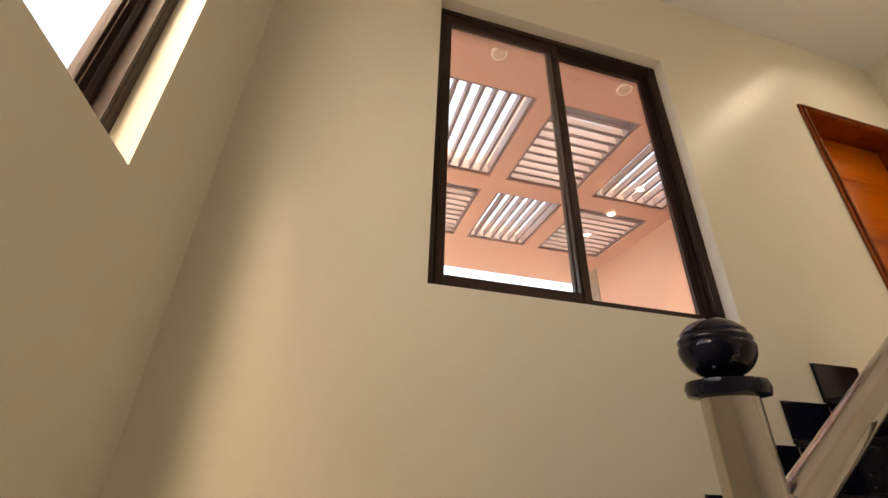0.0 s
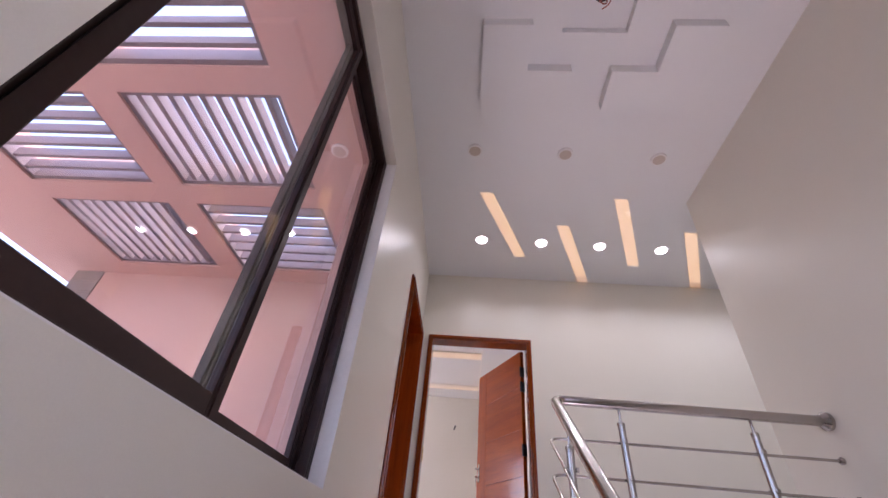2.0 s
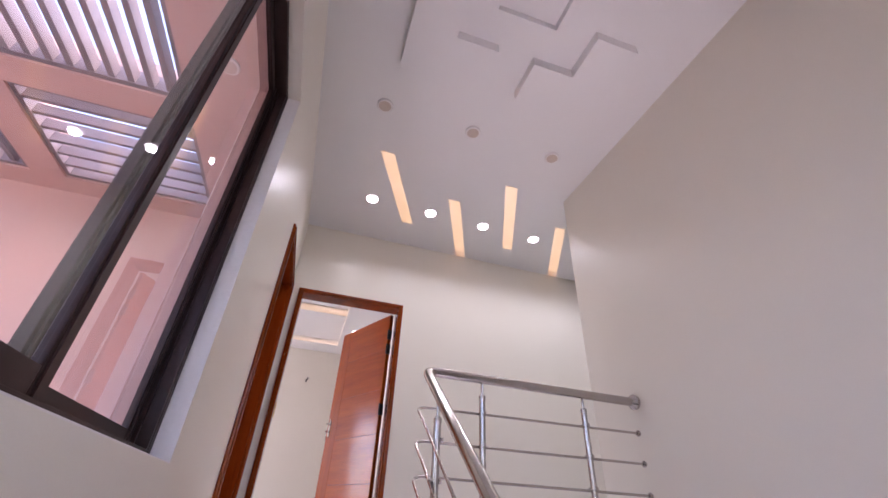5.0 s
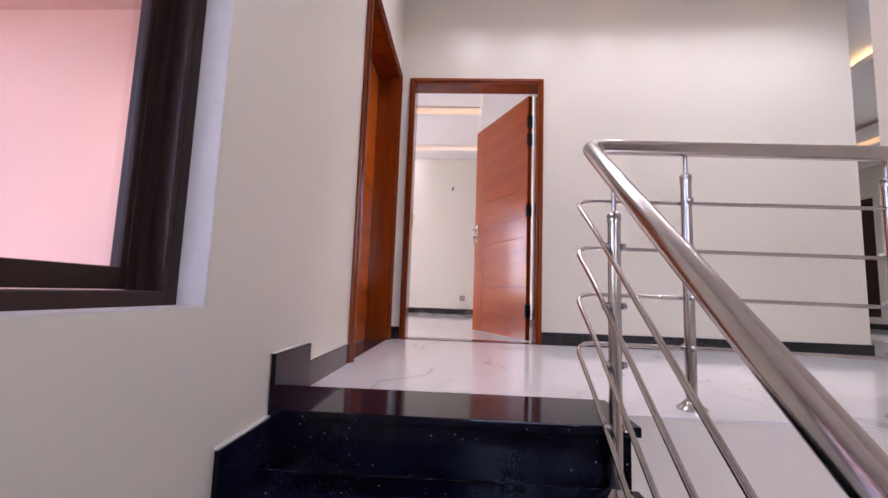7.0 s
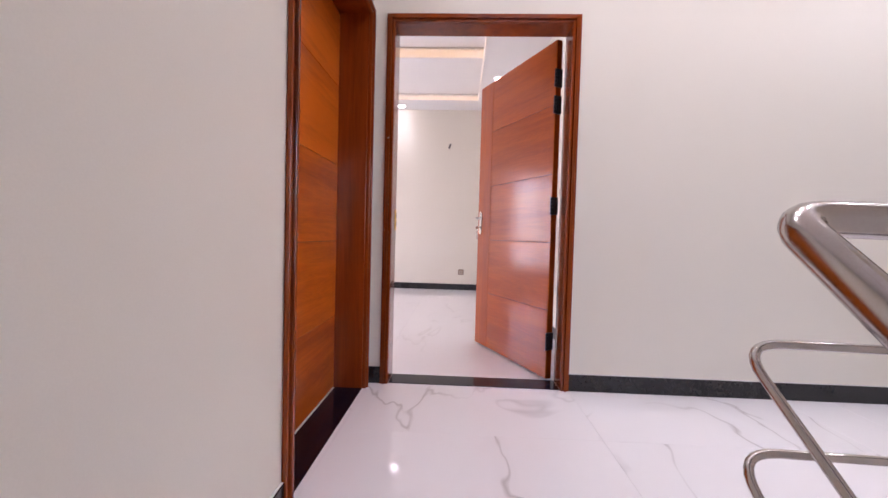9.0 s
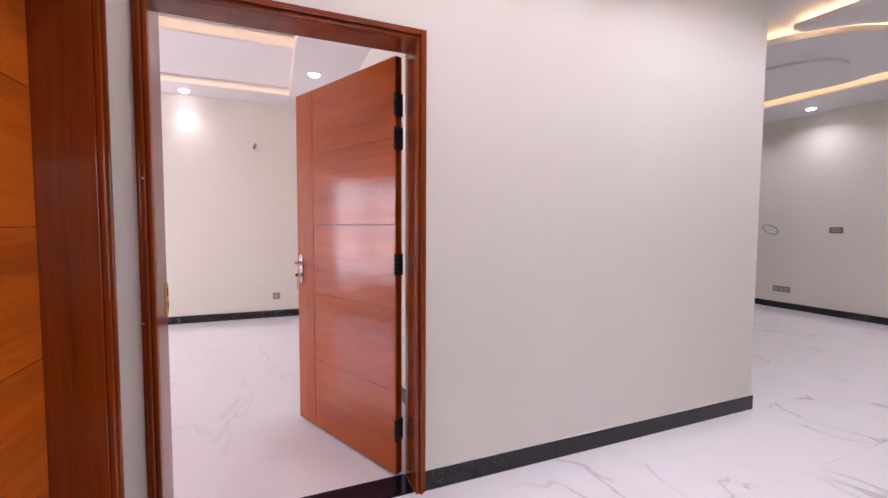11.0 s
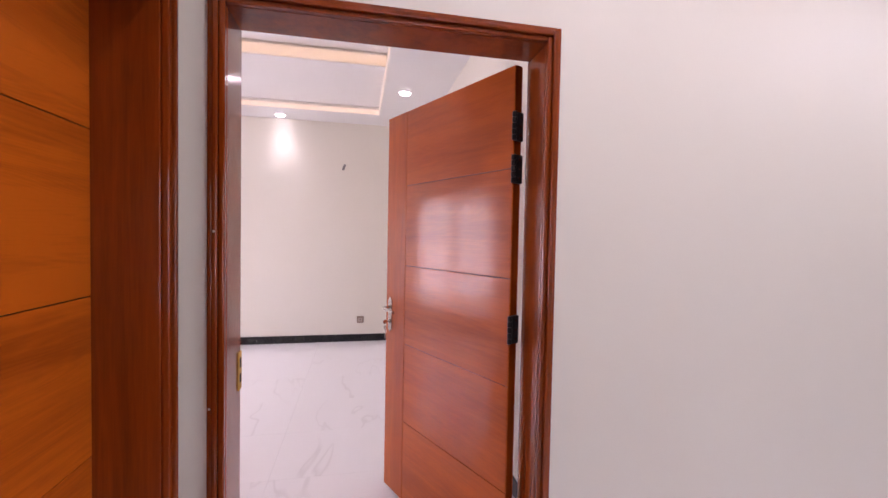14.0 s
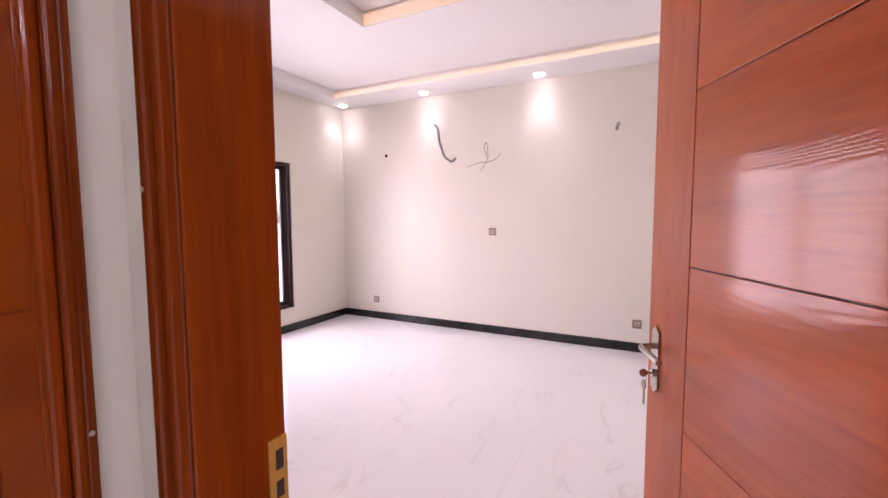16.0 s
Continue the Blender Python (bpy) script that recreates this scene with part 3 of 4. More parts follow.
part("key_ring", tube([(0.935 + 0.012 * math.cos(a), 0.075 + 0.002 * math.sin(a), 0.952 + 0.012 * math.sin(a)) for a in np.linspace(0, 6.28, 14)], 0.0012, 6), NICKEL, leaf_1)
part("strike_plate", box(0.122, 0.159, D1[1] - 0.004, D1[1] - 0.0005, 0.93, 1.06, bevel=0.001), BRASS, door_1, "worn brass strike plate on the jamb")
for za, zb_ in ((0.955, 0.985), (1.005, 1.04)):
    part("strike_hole", box(0.134, 0.149, D1[1] - 0.0055, D1[1] - 0.0042, za, zb_), HOLE, door_1, "dark latch hole in the strike plate")
part("threshold", box(0.0, 0.16, D1[0] + 0.001, D1[1] - 0.001, -0.02, 0.004, bevel=0.002), BLACK, door_1, "black granite threshold")

door_2 = thing("door_2", (0, 0, 0), "closed red-brown varnished door deep in its frame", "door")
door_2["kind"] = "structure"
frame_2 = new("door_frame")
frame_2.parent = door_2
frame_2.matrix_world = pose(D2[0], 0, 0)
moulding(frame_2, D2[1] - D2[0], DH, 0.212)
leaf_2 = new("door_leaf")
leaf_2.parent = door_2
leaf_2.matrix_world = pose(D2[1] - 0.002, 0.208, 0.008, 0, 0, 180)
door_leaf(leaf_2, D2[1] - D2[0] - 0.004, 2.13, (0.415, 0.850, 1.283, 1.725), GOLD, GOLD_X, lever=False)
part("threshold", box(D2[0] + 0.001, D2[1] - 0.001, 0.0, 0.16, -0.02, 0.004, bevel=0.002), BLACK, door_2, "black granite threshold")

door_3 = thing("door_3", (0, 0, 0), "dark varnished wooden frame of an open doorway", "door")
door_3["kind"] = "structure"
frame_3 = new("door_frame")
frame_3.parent = door_3
frame_3.matrix_world = pose(0.60, -10.16, 0, 0, 0, 180)
moulding(frame_3, 0.90, 2.13, 0.15)

CHIP = material("pale_filler", (0.55, 0.42, 0.30), 0.8)
for q, lab in (((-0.068, -0.0203, 1.14), door_2), ((-0.0203, -0.092, 0.93), door_1), ((-0.068, -0.0203, 0.98), door_2), ((-0.0323, -0.108, 1.47), door_1)):
    part("filler_spot", lathe([(0.004, -0.001), (0.003, 0.0012)], 8, q, "X" if lab is door_1 else "Y"), CHIP, lab, "pale filler spot in the varnish")

# ---- sliding window ----


def sash(parent, x0, x1, z0, z1, y, w=0.055):
    """One sash: four bars with a step and a pane."""
    s = part("sash_stile", bx(box(x0, x0 + w, y, y + 0.028, z0, z1, bevel=0.003), x0 + 0.012, x0 + w - 0.012, y - 0.006, y - 0.001, z0, z1), ALU, parent)
    part("sash_stile", bx(box(x1 - w, x1, y, y + 0.028, z0, z1, bevel=0.003), x1 - w + 0.012, x1 - 0.012, y - 0.006, y - 0.001, z0, z1), ALU, parent)
    for a, b in ((z0, z0 + w), (z1 - w, z1)):
        part("sash_rail", box(x0 + w, x1 - w, y, y + 0.028, a, b, bevel=0.003), ALU, parent)
    g = part("pane", box(x0 + w - 0.006, x1 - w + 0.006, y + 0.011, y + 0.016, z0 + w - 0.006, z1 - w + 0.006), GLASS, parent, "clear glass pane")
    g.visible_shadow = False


def sliding_window(name, w, h, m, label, depth=0.07):
    """Local: opening from x=0 to w, z=0 to h, room side at y=0."""
    o = thing(name, (0, 0, 0), label, "window")
    o["kind"] = "structure"
    y0, y1 = depth, depth + 0.10
    for nm, a in (("window_frame", (0.0, 0.035, y0, y1, 0.0, h)), ("window_frame", (w - 0.035, w, y0, y1, 0.0, h)), ("window_frame", (0.036, w - 0.036, y0, y1, 0.0, 0.035)), ("window_frame", (0.036, w - 0.036, y0, y1, h - 0.035, h))):
        part(nm, box(*a, bevel=0.003), ALU, o)
    for y in (y0 + 0.002, y0 + 0.046, y0 + 0.092):
        part("track", box(w - 0.05, w - 0.0355, y, y + 0.007, 0.036, h - 0.036), ALU, o)
    mid = w * 0.502
    sash(o, 0.036, mid + 0.028, 0.037, h - 0.037, y0 + 0.016, 0.056)
    sash(o, mid - 0.03, w - 0.05, 0.037, h - 0.037, y0 + 0.062, 0.048)
    o.matrix_world = m
    return o


sliding_window("window_1", WIN[1] - WIN[0], WIN[3] - WIN[2], pose(WIN[0], 0, WIN[2]), "dark brown aluminium sliding window with clear panes")
setting("trim_1", bx(box(WIN[1] - 0.004, WIN[1] - 0.0005, 0.001, 0.069, WIN[2], WIN[3]), WIN[0], WIN[1] - 0.0045, 0.001, 0.069, WIN[2] + 0.0005, WIN[2] + 0.004), REVEAL, "white painted window reveal", "trim")
setting("trim_2", bx(bx(box(WIN[1] - 0.004, WIN[1] - 0.0005, 0.171, 0.239, WIN[2], WIN[3]), WIN[0], WIN[1] - 0.0045, 0.171, 0.239, WIN[2] + 0.0005, WIN[2] + 0.004), WIN[0], WIN[1] - 0.0045, 0.171, 0.239, WIN[3] - 0.004, WIN[3] - 0.0005), SALMON, "salmon plastered outer window reveal", "trim")
sliding_window("window_2", 1.374, 1.93, pose(XW, -1.9, 0.314, 0, 0, 90), "dark brown aluminium sliding window beside the landing")
sliding_window("window_3", 1.54, 1.81, pose(1.9, BY1, 0.30), "dark brown aluminium bedroom window", 0.02)
# Out of sight: a window added where the far room fill enters.
sliding_window("unseen_window_6", 2.0, 1.9, pose(-2.0, -13.2, 0.3, 0, 0, 90), "unseen added sliding window before the far room fill lamp")
fixed = thing("window_4", (0, 0, 0), "tall brown aluminium window in the far room", "window")
fixed["kind"] = "structure"
for q in ((0.66, 0.70, 0.33, 2.19), (1.42, 1.46, 0.33, 2.19), (0.70, 1.42, 0.33, 0.37), (0.70, 1.42, 2.15, 2.19)):
    part("window_frame", box(q[0], q[1], -14.08, -13.985, q[2], q[3], bevel=0.003), ALU, fixed)
part("pane", box(0.695, 1.425, -14.05, -14.045, 0.365, 2.155), GLASS, fixed).visible_shadow = False

dark = thing("window_5", (0, 0, 0), "tall dark brown shuttered window in the hall wall", "window")
dark["kind"] = "structure"
for q in ((4.60, 4.65, 0.22, 2.44), (5.55, 5.60, 0.22, 2.44), (4.65, 5.55, 0.22, 0.27), (4.65, 5.55, 2.39, 2.44), (5.00, 5.05, 0.27, 2.39)):
    part("window_frame", box(q[0], q[1], HY - 0.10, HY - 0.02, q[2], q[3], bevel=0.003), ALU, dark)
for a, b in ((4.6505, 4.9995), (5.0505, 5.5495)):
    part("shutter", box(a, b, HY - 0.08, HY - 0.05, 0.2705, 2.3895, bevel=0.003), ALU, dark)

# ---- steel railing ----
railing = thing("stair_railing", (0, 0, 0), "polished stainless steel stair railing with four bars", "railing")
SL = RISE / RUN
XC, YC, ZR = -1.815, -1.052, 0.948
XN, YN = -3.738, -0.985
BARS = (0.745, 0.565, 0.392, 0.213)
part("handrail", tube(rounded([(XC - 0.05, YR + 0.05, ZR - 0.03), (XC, YC, ZR), (XN + 0.04, YN - 0.022, ZR + (XN + 0.04 - XC) * SL)], 0.06), 0.028, 20), STEEL, railing, smooth=True)
part("wall_flange", lathe([(0.03, 0), (0.047, 0.010), (0.05, 0.030), (0.038, 0.046), (0.026, 0.06)], 24, (XC - 0.05, YR + 0.001, ZR - 0.03), "Y"), STEEL, railing, "domed steel wall flange", smooth=True)
for dz in BARS:
    xb, yb = XC + 0.032, YC + 0.04
    line = rounded([(xb - 0.05, YR + 0.02, dz - 0.015), (xb, yb, dz), (xb - 0.22, YC + 0.03, dz - 0.22 * SL), (XN + 0.03, YC + 0.028, dz + (XN + 0.03 - xb) * SL)], 0.07, 8)
    part("bar", tube(line, 0.0075, 10), STEEL, railing, smooth=True)
    part("bar_end", lathe([(0.016, 0), (0.02, 0.012), (0.012, 0.022)], 16, (xb - 0.05, YR + 0.001, dz - 0.015), "Y"), STEEL, railing, smooth=True)


def post(x, y, z0, top):
    p = part("post", lathe([(0.019, z0 + 0.01), (0.019, top - 0.02), (0.021, top - 0.018), (0.021, top - 0.010), (0.019, top - 0.008), (0.021, top - 0.004), (0.021, top + 0.004), (0.012, top + 0.012)], 20, (x, y, 0)), STEEL, railing, smooth=True)
    part("foot", lathe([(0.05, z0), (0.05, z0 + 0.006), (0.036, z0 + 0.016), (0.024, z0 + 0.03), (0.02, z0 + 0.032)], 24, (x, y, 0)), STEEL, p, smooth=True)
    return p


for y in (-1.41, -2.12):
    p = post(XC, y, 0.0, 0.838)
    part("pin", lathe([(0.0075, 0.838), (0.0075, ZR - 0.03)], 12, (XC, y, 0)), STEEL, p, smooth=True)
    for dz in BARS:
        part("clip", lathe([(0.006, -0.034), (0.012, -0.031), (0.012, -0.022), (0.008, -0.018), (0.008, 0.018), (0.0115, 0.022), (0.0115, 0.040)], 12, (XC, y, dz), "X"), STEEL, p, smooth=True)
for k, x in ((1, -2.084), (4, -2.925), (6, -3.50)):
    rail_z = ZR + (x - XC) * SL
    p = post(x, YC, -k * RISE, rail_z - 0.13)
    part("pin", lathe([(0.0075, rail_z - 0.13), (0.0075, rail_z - 0.015)], 12, (x, YC, 0)), STEEL, p, smooth=True)
    for dz in BARS:
        zz = dz + (x - XC - 0.032) * SL
        part("clip", lathe([(0.006, -0.034), (0.0115, -0.032), (0.0115, -0.022), (0.008, -0.018), (0.008, 0.014), (0.0115, 0.018), (0.0115, 0.036)], 12, (x, YC, zz), "Y"), STEEL, p, smooth=True)

newel = thing("newel_post", (XN, YN, LAND), "steel newel post with a black granite ball finial", "newel post")
zb = -0.138 - LAND
part("shaft", lathe([(0.06, 0), (0.06, 0.012), (0.042, 0.02), (0.042, zb - 0.075)], 28), STEEL, newel, smooth=True)
part("collar", lathe([(0.036, zb - 0.082), (0.058, zb - 0.077), (0.061, zb - 0.066), (0.058, zb - 0.055), (0.036, zb - 0.050)], 32), BLACK, newel, "black granite collar ring", smooth=True)
prof = [(0.03, zb - 0.055)]
for k in range(3, 30):
    a = -math.pi / 2 + math.pi * k / 30
    r = 0.058 * math.cos(a)
    if k in (16, 19):
        r -= 0.003
    prof.append((r, zb + 0.052 * math.sin(a)))
part("ball", lathe(prof, 36), BLACK, newel, "ball finial of black granite with turned rings", smooth=True)

# ---- lamps of the stair ceiling ----


def downlight(at):
    o = thing("ceiling_downlight", at, "round white recessed ceiling downlight, switched on", "downlight", "lit ceiling downlights")
    part("trim_ring", lathe([(0.074, 0.0), (0.074, -0.004), (0.066, -0.008), (0.059, -0.004), (0.059, 0.0)], 28), WHITE, o, smooth=True)
    part("lens", lathe([(0.058, -0.001), (0.058, -0.005), (0.053, -0.013), (0.042, -0.019), (0.022, -0.023)], 28), LENS, o, "glowing domed white lens", smooth=True)
    return o


def lamp_at(x, y, z, data=None):
    ob = new("downlight_lamp", data or DOWN)
    ob.matrix_world = look((x, y, z - 0.026), (x, y + 0.0001, z - 1))


first = downlight((-0.730, -0.624, H))
SPOTS = [(-0.720, -1.272, H), (-0.703, -1.90, H), (-0.684, -2.552, H), (-0.665, -3.195, H),
         (-1.139, -4.0, H), (-1.092, -5.30, H), (-1.05, -6.62, H), (0.38, -7.74, H), (1.76, -7.74, H), (0.42, -9.6, H - 0.06), (3.2, -7.72, H), (3.2, -3.95, H),
         (4.23, 3.18, HB), (4.23, 1.90, HB), (4.23, 0.465, HB), (3.03, -0.985, HB), (1.6, -1.05, HB)]
for s in SPOTS:
    copy_thing(first, pose(*s))
for s in [(-0.730, -0.624, H)] + SPOTS:
    lamp_at(*s, data=DOWN_BED if s[2] == HB else DOWN if s[1] > -3.3 or s[1] < -7 else DOWN_HALL)


def unlit(at):
    o = thing("ceiling_fitting", at, "round unlit white plastic ceiling fitting", "ceiling lamp", "unlit round fittings")
    part("ring", lathe([(0.065, 0), (0.065, -0.012), (0.058, -0.018), (0.05, -0.018)], 28), WHITE, o, smooth=True)
    part("diffuser", lathe([(0.05, -0.010), (0.05, -0.019), (0.03, -0.022)], 28), INNER, o, smooth=True)
    return o


for x, y in ((-1.955, -0.515), (-1.943, -1.289), (-1.916, -2.073)):
    unlit((x, y, H))

def channel(x0, y0, x1, y1, wd):
    bm = bmesh.new()
    lo = [bm.verts.new(p) for p in ((x0, y0, H - 0.004), (x0, y0 - wd, H - 0.004), (x1, y1 - wd, H - 0.004), (x1, y1, H - 0.004))]
    hi = [bm.verts.new((v.co.x, v.co.y, H + 0.004)) for v in lo]
    bm.faces.new(lo)
    bm.faces.new(hi)
    for i in range(4):
        bm.faces.new((lo[i], lo[(i + 1) % 4], hi[(i + 1) % 4], hi[i]))
    return bm


for k, (x0, x1, y0, y1) in enumerate(STRIPS):
    o = thing("led_channel", (0, 0, 0), "warm glowing slanted light channel in the ceiling", "light strip", "slanted light channels")
    wd = 0.125
    cut = 0.115 if k % 2 else 0.0          # the two that run up to the wall: a dim glow imitates their lit end wall
    xm, ym = x1 - cut, y1 - cut * (y1 - y0) / (x1 - x0)
    part("diffuser", channel(x0, y0, xm, ym, wd), WARM, o, "warm white diffuser")
    if cut:
        part("end_wall_glow", channel(xm + 0.001, ym, x1, y1, wd), END_GLOW, o, "dim amber glow in place of the lit channel end wall")

# raised plaster medallion
CX, CY = -3.178, -1.308
ZP = H - 0.09


def ell(sx, sy):
    """One L-shaped raised plate of the medallion, in the quarter sx, sy."""
    a, b, cx, cy = 0.137, 0.445, 0.753, 0.765
    pts = [(a, b), (b, b), (b, a), (cx, a), (cx, cy), (a, cy)]
    pts = [(CX + sx * u, CY + sy * v) for u, v in pts]
    bm = bmesh.new()
    lo = [bm.verts.new((x, y, ZP)) for x, y in pts]
    hi = [bm.verts.new((x, y, H - 0.0005)) for x, y in pts]
    bm.faces.new(lo)
    bm.faces.new(hi)
    for i in range(6):
        bm.faces.new((lo[i], lo[(i + 1) % 6], hi[(i + 1) % 6], hi[i]))
    return bm


medal = thing("ceiling_medallion", (0, 0, 0), "white plaster ceiling medallion of four L-shaped plates", "medallion")
for sx in (-1, 1):
    for sy in (-1, 1):
        part("plate", ell(sx, sy), CEIL, medal)
hookbox = thing("ceiling_hook_box", (-3.185, -1.285, H + 0.06), "open ceiling box with loose copper wires", "junction box")
part("cap", lathe([(0.062, 0.0), (0.06, -0.015), (0.05, -0.03), (0.02, -0.034)], 24), HOLE, hookbox, smooth=True)
for k in range(4):
    a = k * 1.7
    pts = [(0.015 * math.cos(a), 0.015 * math.sin(a), -0.03), (0.05 * math.cos(a + 0.6), 0.05 * math.sin(a + 0.6), -0.08), (0.03 * math.cos(a + 2), 0.03 * math.sin(a + 2), -0.15), (0.06 * math.cos(a + 3), 0.06 * math.sin(a + 3), -0.12)]
    part("wire", tube(rounded(pts, 0.03), 0.0042, 6), COPPER, hookbox, smooth=True)

# ---- courtyard ----
ZC = 2.55
COLS = [(-5.0, -4.02), (-3.79, -2.938), (-2.742, -1.866), (-1.637, -0.628)]
ROWS_C = [(0.808, 1.985), (2.245, 3.395)]
cells = [(a, b, c, d) for a, b in COLS for c, d in ROWS_C]
setting("ceiling_courtyard", slab(-5.6, 1.2, 0.24, 4.45, ZC, ZC + 0.3, cells, "xy"), SALMON, "salmon plastered pergola slab with louvred openings", "ceiling")
setting("wall_courtyard_east", slab(0.23, 3.75, LAND, ZC + 0.3, -0.40, -0.2, (), "yz"), SALMON, "salmon plastered courtyard wall", "wall")
setting("wall_courtyard_face", slab(-5.6, -0.401, LAND, ZC + 0.3, 0.231, 0.24, [WIN, (D2[0] - 0.03, D2[1] + 0.03, -0.0, DH + 0.03)]), SALMON, "salmon plastered outer face of the stair wall", "wall")
setting("wall_courtyard_parapet", slab(-5.6, 1.2, LAND, 0.55, 4.45, 4.6), SALMON, "salmon courtyard parapet", "wall")
setting("floor_courtyard", slab(-5.6, 1.2, 0.24, 4.45, LAND - 0.1, LAND, (), "xy"), YARD, "unseen courtyard floor, pale to bounce light up", "floor")
pier = thing("stone_pier", (-0.41, 3.752, LAND), "grey-brown stone-clad pier of the courtyard", "pier")
for k in range(26):
    part("stone", box(0, 0.34, 0, 0.34, k * 0.15, k * 0.15 + 0.145, bevel=0.004), STONE, pier)
for i, (a, b) in enumerate(COLS):
    for j, (c, d) in enumerate(ROWS_C):
        o = thing("louvre_grille", (a, c, ZC), "dark painted metal louvre grille in the pergola slab", "grille", "pergola louvre grilles")
        w, h = b - a, d - c
        for nm, q in (("grille_frame", (0, w, 0, 0.035, 0.02, 0.15)), ("grille_frame", (0, w, h - 0.035, h, 0.02, 0.15)), ("grille_frame", (0, 0.035, 0.035, h - 0.035, 0.02, 0.15)), ("grille_frame", (w - 0.035, w, 0.035, h - 0.035, 0.02, 0.15))):
            part(nm, box(*q), LOUVRE, o)
        along_y = (i + j) % 2 == 1
        span = w if along_y else h
        cnt = 6 if along_y else 9
        for k in range(1, cnt + 1):
            u = span * k / (cnt + 1)
            q = (u - 0.015, u + 0.015, 0.035, h - 0.035, 0.03, 0.115) if along_y else (0.035, w - 0.035, u - 0.02, u + 0.02, 0.03, 0.115)
            part("slat", box(*q), LOUVRE, o)
for x, y in ((-3.438, 0.48), (-2.289, 0.50)):
    unlit((x, y, ZC))

# ---- bedroom ----


def cover(at, rz, gangs=1, label="small taupe wall socket plate", pitch=0.075):
    """A wall plate that faces local -y."""
    o = thing("wall_socket", at, label, "socket", "wall sockets and switches", rz)
    w = 0.045 + pitch * 0.52 * (gangs - 1)
    part("plate", box(-w, w, -0.010, 0.0, -0.045, 0.045, bevel=0.004), PLATE, o)
    for g in range(gangs):
        x = (g - (gangs - 1) / 2) * pitch
        part("insert", box(x - min(0.026, pitch * 0.42), x + min(0.026, pitch * 0.42), -0.0125, -0.0102, -0.026, 0.026, bevel=0.002), INNER, o)
        part("rocker", box(x - 0.010, x + 0.010, -0.0155, -0.0127, -0.012, 0.012, bevel=0.001), PLATE, o)
    return o


for y, z in ((-0.56, 0.30), (1.06, 1.255), (2.80, 0.275)):
    cover((BX, y, z), 90 + 180)


def bent(name, at, pts, r, mat, label, category):
    o = thing(name, at, label, category)
    part("tube", tube(rounded(pts, 0.05), r, 10), mat, o, smooth=True)
    return o


bent("pipe_stub", (BX, -0.31, 2.35), [(0.0, 0.0, 0.0), (-0.05, -0.005, 0.01), (-0.075, -0.02, 0.035)], 0.016, CABLE, "grey conduit stub out of the wall", "pipe")
bent("conduit_hose", (BX, 1.56, 2.14), [(0.0, 0.0, 0.03), (-0.05, 0.02, -0.03), (-0.05, 0.13, 0.05), (-0.05, 0.20, 0.25), (-0.05, 0.22, 0.42), (-0.04, 0.27, 0.46)], 0.015, CABLE, "bent grey flexible conduit hanging from the wall", "conduit")
wires = thing("loose_wires", (BX, 1.14, 2.1), "loose thin wires sticking out of the wall", "wire")
for pts in ([(0, 0, 0.05), (-0.05, 0.02, 0.2), (-0.06, -0.03, 0.22), (-0.06, -0.04, 0.02), (-0.08, 0.05, -0.12)], [(0, 0, 0), (-0.06, 0.12, -0.02), (-0.08, 0.22, -0.06)], [(0, 0, 0), (-0.06, -0.12, 0.0), (-0.08, -0.2, 0.07)]):
    part("wire", tube(rounded(pts, 0.05), 0.004, 6), CABLE, wires, smooth=True)
hole = thing("cable_hole", (BX, 2.6, 2.27), "small dark cable hole in the wall", "hole")
part("rim", lathe([(0.022, -0.003), (0.022, -0.008), (0.012, -0.008)], 14, (0, 0, 0), "X"), HOLE, hole)

cove_b = thing("bedroom_cove_light", (0, 0, 0), "warm glowing light strip round the bedroom ceiling tray", "light strip")
part("strip", box(3.918, 3.929, -0.75, 3.05, HB + 0.005, HB + 0.06), WARM_BED, cove_b)
part("strip", box(0.91, 3.917, -0.759, -0.748, HB + 0.005, HB + 0.03), WARM_BED, cove_b)
part("strip", box(2.648, 2.659, -0.76, 1.59, HB + 0.11, HB + 0.20), WARM_BED, cove_b)

# ---- hall ----
cove_h = thing("hall_cove_light", (0, 0, 0), "warm glowing light strip round the hall ceiling tray", "light strip")
part("strip", box(-0.88, 5.0, -7.159, -7.148, H + 0.02, H + 0.10), WARM, cove_h)


def hung_plate(pts, z0, z1, label, rope=()):
    """A plaster plate hung in the ceiling tray, with a light strip on its upper rim."""
    o = thing("hung_ceiling_plate", (0, 0, 0), label, "ceiling plate")
    bm = bmesh.new()
    lo, hi = [bm.verts.new((x, y, z0)) for x, y in pts], [bm.verts.new((x, y, z1)) for x, y in pts]
    bm.faces.new(lo)
    bm.faces.new(hi)
    n = len(pts)
    for i in range(n):
        bm.faces.new((lo[i], lo[(i + 1) % n], hi[(i + 1) % n], hi[i]))
    part("plate", bm, CEIL, o)
    if rope:
        part("led_rope", tube([(x, y, z1 + 0.013) for x, y in rope], 0.012, 6), ROPE, o)
    return o


arc = [(1.07 + 1.12 * math.cos(a), -5.86 + 1.12 * math.sin(a)) for a in np.linspace(radians(120), radians(172), 12)]
hung_plate([(-0.50, -5.84), (-0.555, -4.87), (0.45, -4.82)] + arc[1:], H + 0.02, H + 0.07, "white angular plaster plate with a warm lit rim", [(0.45, -4.93), (-0.45, -4.96), (-0.41, -5.72)])
hung_plate([(-0.14, -6.13), (-0.55, -6.11), (-0.525, -6.89), (3.4, -6.85), (3.4, -6.55), (0.4, -6.55)], H + 0.02, H + 0.07, "long white stepped plaster plate with a warm lit rim", [(-0.12, -6.22), (-0.45, -6.21), (-0.43, -6.78)])
